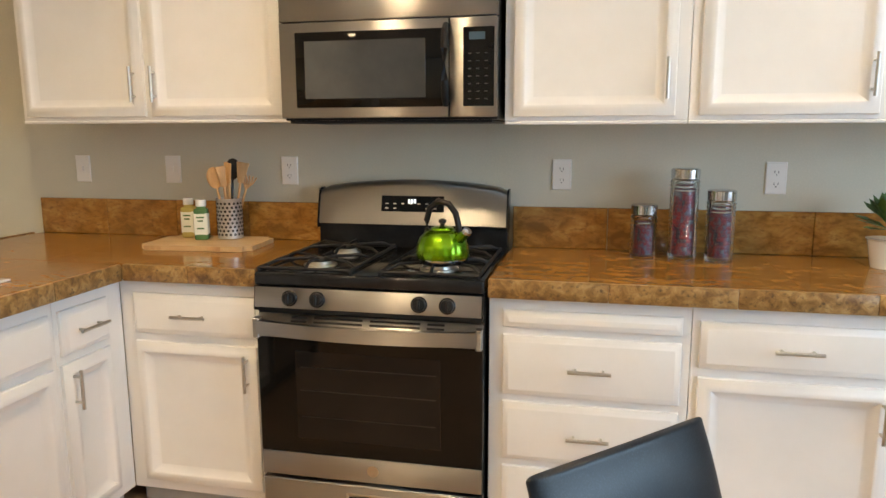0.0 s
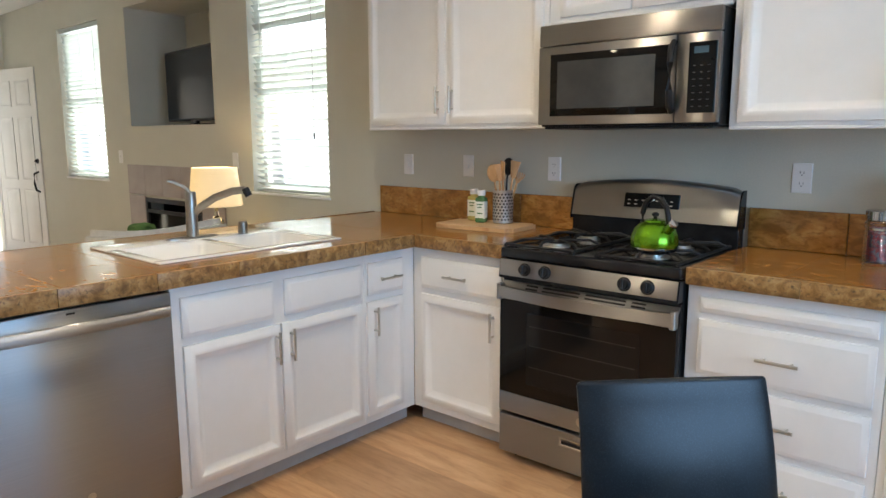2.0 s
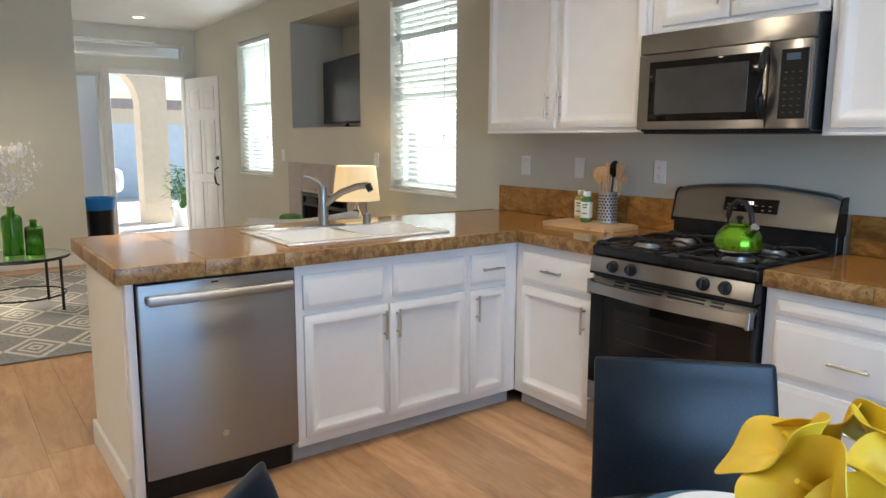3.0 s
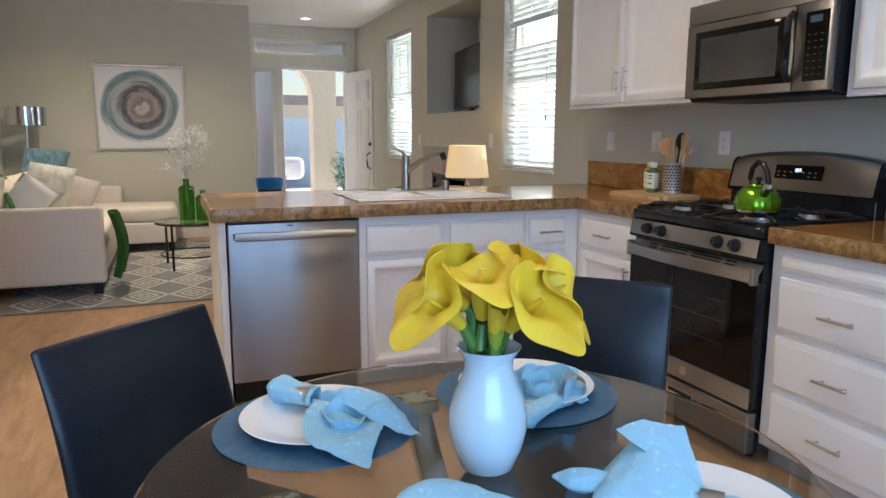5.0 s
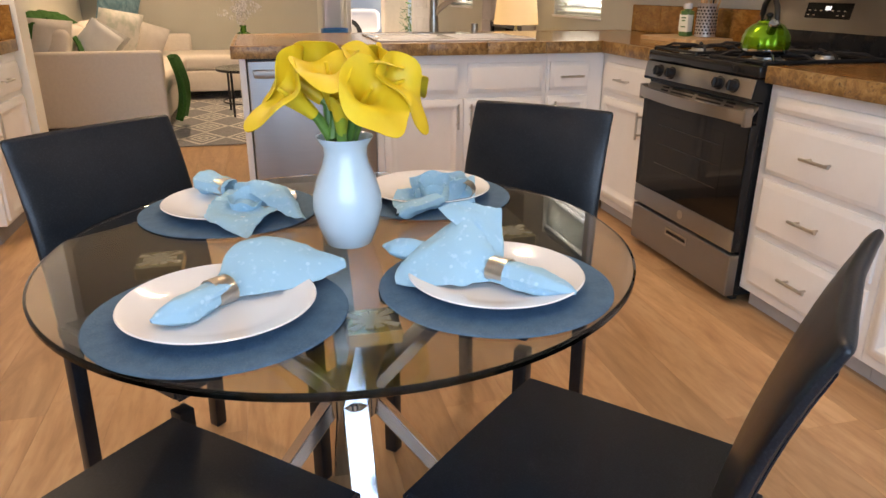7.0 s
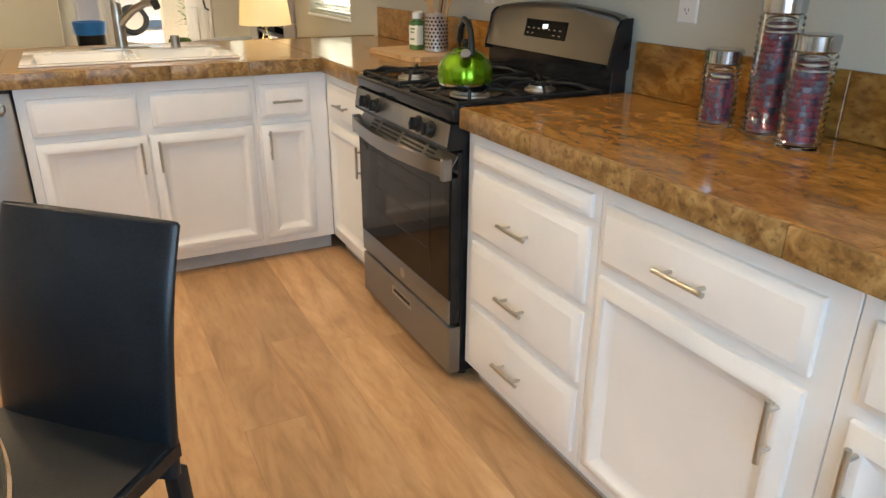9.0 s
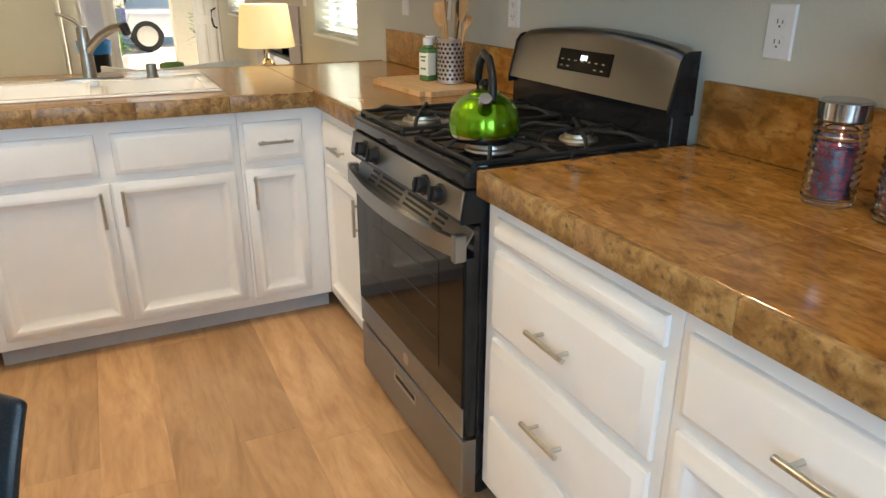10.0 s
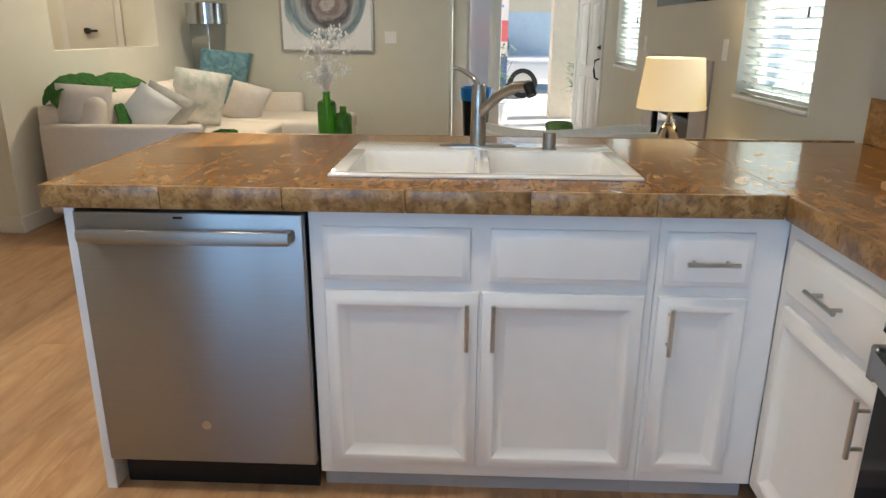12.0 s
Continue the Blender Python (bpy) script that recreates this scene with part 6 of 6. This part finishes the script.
stops = [(0.06, (0.28, 0.25, 0.24)), (0.13, (0.48, 0.45, 0.43)), (0.17, (0.19, 0.15, 0.145)), (0.24, (0.33, 0.29, 0.285)), (0.285, (0.07, 0.07, 0.085)), (0.33, (0.16, 0.16, 0.18)), (0.375, (0.40, 0.44, 0.46)), (0.44, (0.13, 0.20, 0.24)), (0.475, (0.30, 0.39, 0.43)), (0.50, (0.74, 0.75, 0.76))]
els = rp.color_ramp.elements
while len(els) < len(stops):
    els.new(0.5)
for e, (p_, c_) in zip(els, stops):
    e.position, e.color = p_, (*c_, 1)
l.new(fac, rp.inputs["Fac"])
l.new(rp.outputs["Color"], n["Principled BSDF"].inputs["Base Color"])
n["Principled BSDF"].inputs["Roughness"].default_value = 0.6
part("canvas", cube(-S / 2 + 0.021, -0.018, -S / 2 + 0.021, S / 2 - 0.021, -0.004, S / 2 - 0.021), art, pt, "pale canvas with ringed swirls", m=pose(0, 0, S / 2))

# ---- rug, coffee table, green vases ----
RUGM = material("rug_weave", [(0.35, (0.20, 0.20, 0.21)), (0.65, (0.30, 0.30, 0.31))], scale=60, rough=1.0, bump=0.8)
RUGL = material("rug_pattern", [(0.35, (0.55, 0.53, 0.49)), (0.65, (0.64, 0.62, 0.58))], scale=60, rough=1.0, bump=0.8)
rug = thing("area_rug", "grey rug with pale interlocking diamond pattern", "rug", pose(0, 0, 0))
RX0, RX1, RY0, RY1 = -5.9, -2.76, -3.80, -1.55
part("backing", cube(RX0, RY0, 0.0035, RX1, RY1, 0.011, 0.003), RUGM, rug)
bm = bmesh.new()
DX, DY = 0.52, 0.36


def strip(bm, p, q, w):
    p, q = Vector(p), Vector(q)
    s = (q - p).normalized().cross(Vector((0, 0, 1))) * w
    a = [bm.verts.new(k) for k in (p - s, q - s, q + s, p + s)]
    bm.faces.new(a)


for i in range(6):
    for j in range(6):
        cx, cy = RX0 + DX * (i + 0.5) + 0.005, RY0 + DY * (j + 0.5) + 0.03
        for k, w in ((0.47, 0.016), (0.27, 0.012), (0.11, 0.012)):
            c4 = [(cx - DX * k, cy, 0.0125), (cx, cy - DY * k, 0.0125), (cx + DX * k, cy, 0.0125), (cx, cy + DY * k, 0.0125)]
            for a, b in zip(c4, c4[1:] + c4[:1]):
                strip(bm, a, b, w)
tagged(part("diamond_pattern", bm, RUGL, rug, "pale woven diamonds"), kind="stuff")
ct = thing("coffee_table", "round glass coffee table on thin black metal legs", "coffee table", pose(-4.25, -2.45, 0.012))
p = part("tabletop", lathe([(0.0, 0.425), (0.345, 0.425), (0.35, 0.429), (0.345, 0.434), (0, 0.434)], 56, cap=False), TABLEGLASS, ct, "clear glass top")
p.visible_shadow = False
bm = bmesh.new()
tube(bm, [(0.335 * math.cos(2 * math.pi * i / 40), 0.335 * math.sin(2 * math.pi * i / 40), 0.416) for i in range(41)], 0.008, 8)
tube(bm, [(0.30 * math.cos(2 * math.pi * i / 40), 0.30 * math.sin(2 * math.pi * i / 40), 0.12) for i in range(41)], 0.007, 8)
part("hoops", bm, IRON, ct, "black metal hoops")
for k in range(4):
    an = math.pi / 2 * k + 0.9
    part("leg", rod(bmesh.new(), (0.315 * math.cos(an), 0.315 * math.sin(an), 0), (0.315 * math.cos(an), 0.315 * math.sin(an), 0.42), 0.011), IRON, ct)
for x, y, h, r in ((-4.13, -2.50, 0.39, 0.072), (-4.06, -2.365, 0.29, 0.064)):
    g = thing("green_bottle", "dark green glass bottle vase on the coffee table", "vase", pose(x, y, 0.447), "green glass bottles")
    part("bottle", lathe([(0.0, 0), (r, 0), (r * 1.02, 0.02), (r, h * 0.76), (r * 0.86, h * 0.82), (r * 0.40, h * 0.86), (r * 0.36, h * 0.96), (r * 0.46, h), (r * 0.32, h), (r * 0.28, h * 0.86), (r * 0.90, h * 0.76), (r * 0.92, 0.02), (0, 0.012)], 32, cap=False), GREENGLASS, g)
br = thing("orchid_branch", "white dried blossom branches in the green bottle", "branch", pose(-4.13, -2.50, 0.60))
rnd = random.Random(9)
bmt, bmb = bmesh.new(), bmesh.new()
for k in range(15):
    an = rnd.uniform(0, 6.28)
    out, up = rnd.uniform(0.05, 0.30), rnd.uniform(0.34, 0.72)
    pts = [Vector((0, 0, 0)), Vector((0.01 * math.cos(an), 0.01 * math.sin(an), 0.24))]
    for t in (0.3, 0.6, 0.8, 1.0):
        pts.append(Vector((math.cos(an + t * 0.8) * out * t, math.sin(an + t * 0.8) * out * t, 0.24 + (up - 0.24) * math.sin(t * 1.57))))
    tube(bmt, pts, 0.003, 6, 0.4)
    for q in pts[2:]:
        for _ in range(9):
            c = q + Vector((rnd.gauss(0, 0.02), rnd.gauss(0, 0.02), rnd.gauss(0, 0.02)))
            m4 = Matrix.Translation(c) @ Euler((rnd.uniform(0, 6), rnd.uniform(0, 6), 0)).to_matrix().to_4x4() @ Matrix.Diagonal((0.014, 0.010, 0.004, 1))
            bmesh.ops.create_icosphere(bmb, subdivisions=1, radius=1, matrix=m4)
part("twigs", bmt, PILLOW, br)
part("blossoms", bmb, PORCELAIN, br, "small white blossoms")

# ---- pantry counter by the hall ----
pc = thing("pantry_cabinet", "white base cabinet at the end of the hall wall", "cabinet", pose(-1.222, -3.585, 0, 0, 0, 0))
part("body", cube(0, -0.60, 0.095, 0.585, 0.0, 0.855, 0.002), WHITE, pc)
part("toe_kick", cube(0.0, -0.60, 0, 0.56, -0.05, 0.094), TOE, pc)
fdr = part("drawer_front", nested(0.53, 0.144, SLAB), WHITE, pc, m=pose(0.56, 0.0, R0, 0, 0, 180))
pull(fdr, (0.265, -0.021, 0.072), False)
fdo = part("door", nested(0.53, 0.525, DOOR), WHITE, pc, m=pose(0.56, 0.0, D0, 0, 0, 180))
pull(fdo, (0.03, -0.021, 0.44), True)
countertop("pantry_countertop", "brown granite tile counter on the pantry cabinet", [(-1.222, -4.20, -0.625, -3.575)], None, [((-1.222, -3.575), (-0.609, -3.575), (0, 1)), ((-0.625, -4.2), (-0.625, -3.56), (1, 0))])
bs = thing("backsplash", "brown granite tile upstand on the pantry counter", "backsplash")
for k in range(2):
    part("tile", cube(-0.009, -0.15, 0, 0.008, 0.148, 0.165, 0.002), GRANITE, bs, m=pose(-1.2135, -4.04 + 0.302 * k + 0.03, CT + 0.001))

# ---- hall beyond the pass-through ----
hp = tagged(new("door_2"), "white panel door with black lever in the hall", kind="structure")
hp.matrix_basis = pose(-6.398, -5.42, 0, 0, 0, -90)
part("leaf", cube(-0.26, 0.004, 0.01, 0.26, 0.045, 2.05, 0.003), DOORW, hp)
part("casing", cube(-0.33, 0.002, 0, -0.261, 0.03, 2.12), TRIM, hp)
part("casing", cube(0.261, 0.002, 0, 0.33, 0.03, 2.12), TRIM, hp)
part("lever", rod(rod(bmesh.new(), (0.03, 0.045, 1.25), (0.03, 0.09, 1.25), 0.03), (0.03, 0.085, 1.25), (-0.08, 0.085, 1.25), 0.012), PLASTIC, hp, "black lever handle")

# ---- outside ----
struct("pavement", cube(-11.2, -4, -0.155, XD - T, 2.2, -0.03), CONCRETE, "concrete front porch slab")
bm = bmesh.new()
AR, AZ, AY = 0.72, 1.85, -0.92
pts = [(AY - AR - 1.4, -0.03), (AY - AR, -0.03)] + [(AY - AR * math.cos(math.pi * i / 20), AZ + AR * math.sin(math.pi * i / 20)) for i in range(21)] + [(AY + AR, -0.03), (AY + AR + 0.42, -0.03), (AY + AR + 0.42, 3.2), (AY - AR - 1.4, 3.2)]
f1 = bm.faces.new([bm.verts.new((-10.3, y, z)) for y, z in pts])
ex = bmesh.ops.extrude_face_region(bm, geom=[f1])
bmesh.ops.translate(bm, vec=(0.4, 0, 0), verts=[v for v in ex["geom"] if isinstance(v, bmesh.types.BMVert)])
struct("porch_arch", bm, STUCCO, "beige stucco arch at the porch")
nb = tagged(new("neighbour_house"), "pale stucco house with blue lower siding", "house")
part("wall", cube(-24, -12, -0.16, -23, 10, 2.3), STUCCO, nb)
part("fence", cube(-17.2, -12, -0.16, -17.0, 8, 1.70), FENCEBLUE, nb, "dark blue board fence")
part("roof", cube(-24.5, -12.5, 2.3, -22.4, 10.5, 2.6), TILE, nb)
sw = tagged(new("side_house"), "pale stucco neighbouring house beside the windows", "house")
part("wall", cube(-14, 6.6, -0.16, 8, 7.0, 1.9), pair("pale_stucco", (0.72, 0.70, 0.66), (0.80, 0.78, 0.74), scale=3, rough=0.9, bump=0.3, world_space=True), sw)
part("blue_panel", cube(-4.9, 6.5, -0.16, -3.2, 6.595, 1.75), FENCEBLUE, sw, "blue gate panel")
cr = thing("parked_car", "white compact car parked beyond the porch", "car", pose(-15.5, -1.6, -0.16, 0, 0, 90))
bm = cube(-2.1, -0.85, 0.30, 2.1, 0.85, 0.85, 0.16, 4)
part("body", bm, CARWHITE, cr)
bm = cube(-1.2, -0.74, 0.80, 1.0, 0.74, 1.42, 0.25, 4)
part("cabin", bm, DARKGLASS, cr, "dark tinted cabin glass")
part("roof", cube(-0.95, -0.66, 1.40, 0.75, 0.66, 1.45, 0.02), CARWHITE, cr)
for wx in (-1.3, 1.3):
    for wy in (-0.86, 0.70):
        wh = part("wheel", lathe([(0.0, 0.0), (0.30, 0.0), (0.33, 0.03), (0.33, 0.15), (0.30, 0.18), (0, 0.18)], 32, m=pose(0, 0, 0, -90), cap=False), RUBBER, cr, m=pose(wx, wy, 0.33))
        part("rim", lathe([(0.0, -0.005), (0.16, -0.005), (0.21, 0.0), (0.21, 0.185), (0, 0.185)], 24, m=pose(0, 0, 0, -90), cap=False), NICKEL, wh)


def leafy(name, label, m, n, size, spread, seed):
    p = thing(name, label, "plant", m)
    part("pot", lathe([(0.13, 0), (0.17, 0.28), (0.18, 0.30), (0.16, 0.30), (0.0, 0.27)], 24), PORCELAIN, p, "white round planter")
    r = random.Random(seed)
    bm, bs_ = bmesh.new(), bmesh.new()
    for k in range(n):
        an = r.uniform(0, 6.28)
        d = Vector((math.cos(an), math.sin(an), 0))
        top = d * r.uniform(0.03, spread) + Vector((0, 0, r.uniform(0.4, 0.4 + size)))
        if k % 5 == 0:
            tube(bs_, [Vector((0, 0, 0.25)), top * 0.5 + Vector((0, 0, 0.2)), top], 0.006, 6, 0.5)
        s = d.cross(Vector((0, 0, 1))) * r.uniform(0.02, 0.04)
        o = d * r.uniform(0.06, 0.12) + Vector((0, 0, r.uniform(-0.06, 0.05)))
        bm.faces.new([bm.verts.new(q) for q in (top, top + o * 0.5 + s, top + o, top + o * 0.5 - s)])
    part("leaves", bm, LEAF, p)
    part("stems", bs_, STEM, p)


leafy("potted_plant", "leafy plant in a white pot on the porch", pose(-9.4, -1.02, -0.03), 130, 0.75, 0.22, 3)
leafy("potted_plant", "bushy green plant in a white pot on the porch", pose(-9.3, 0.22, -0.03), 220, 0.55, 0.26, 4)
bn = thing("storage_bin", "bright blue plastic bin by the front door", "bin", pose(-7.15, -1.36, 0))
part("bin", lathe([(0.14, 0), (0.17, 0.62), (0.18, 0.63), (0.165, 0.63), (0.135, 0.02), (0, 0.02)], 28), IRON, bn)
part("liner", lathe([(0.172, 0.50), (0.186, 0.56), (0.186, 0.645), (0.16, 0.65), (0.155, 0.60)], 28, cap=False), BLUEBIN, bn, "bright blue bag liner")
sg = thing("yard_sign", "tall red, white and blue banner outside the porch", "sign", pose(-11.6, -1.35, -0.16))
part("pole", rod(bmesh.new(), (0, 0, 0), (0, 0, 2.3), 0.015), NICKEL, sg)
for k, (z0, z1, c1) in enumerate(((0.5, 1.0, (0.10, 0.10, 0.36)), (1.0, 1.25, (0.75, 0.72, 0.74)), (1.25, 1.6, (0.62, 0.14, 0.16)), (1.6, 2.2, (0.74, 0.72, 0.76)))):
    part("panel", cube(-0.008, 0.01, z0, 0.008, 0.55, z1), pair("banner_print", c1, tuple(min(1, v * 1.15) for v in c1), scale=5, rough=0.6), sg)
bm = bmesh.new()
for k in range(6):
    box(bm, 0.008, 0.08, 1.66 + k * 0.08, 0.010, 0.30 + 0.16 * ((k * 7) % 3) / 2, 1.70 + k * 0.08)
part("print", bm, BLUEBIN, sg)

# ---- floor planks ----
flo = tagged(new("floor"), "warm oak plank floor", kind="structure")
part("underlay", cube(XD - T, -6.2, -0.16, 4.3, 0.0, -0.006), TOE, flo)
PWID, PLEN = 0.19, 1.22
meshes = {}
rnd = random.Random(11)
far = []
row = 0
y = 0.0
while y > -6.19:
    x = XD - rnd.uniform(0, PLEN)
    while x < 4.3:
        a, b = max(x, XD - T * 0.3), min(x + PLEN, 4.3)
        if b - a > 0.05:
            key = round(b - a, 3)
            if a > -1.6 and y > -4.0:
                if key not in meshes:
                    meshes[key] = finish(cube(-key / 2 + 0.0002, -PWID + 0.0002, -0.006, key / 2 - 0.0002, -0.0002, 0.0, 0.0004), OAK)
                part("plank", meshes[key], OAK, flo, m=pose((a + b) / 2, y, 0.0))
            else:
                far.append((a, b, y))
        x += PLEN
    y -= PWID
verts, faces = [], []
for a, b, y in far:
    k = len(verts)
    e = 0.0008
    y0, y1 = y - PWID + e, y - e
    for z in (-0.006, 0.0):
        verts += [(a + e, y0, z), (b - e, y0, z), (b - e, y1, z), (a + e, y1, z)]
    faces += [(k, k + 3, k + 2, k + 1), (k + 4, k + 5, k + 6, k + 7), (k, k + 1, k + 5, k + 4), (k + 1, k + 2, k + 6, k + 5), (k + 2, k + 3, k + 7, k + 6), (k + 3, k, k + 4, k + 7)]
me = bpy.data.meshes.new("far_planks")
me.from_pydata(verts, [], faces)
me.materials.append(OAK)
tagged(part("far_planks", me, OAK, flo, "oak planks of the far rooms"), kind="stuff")
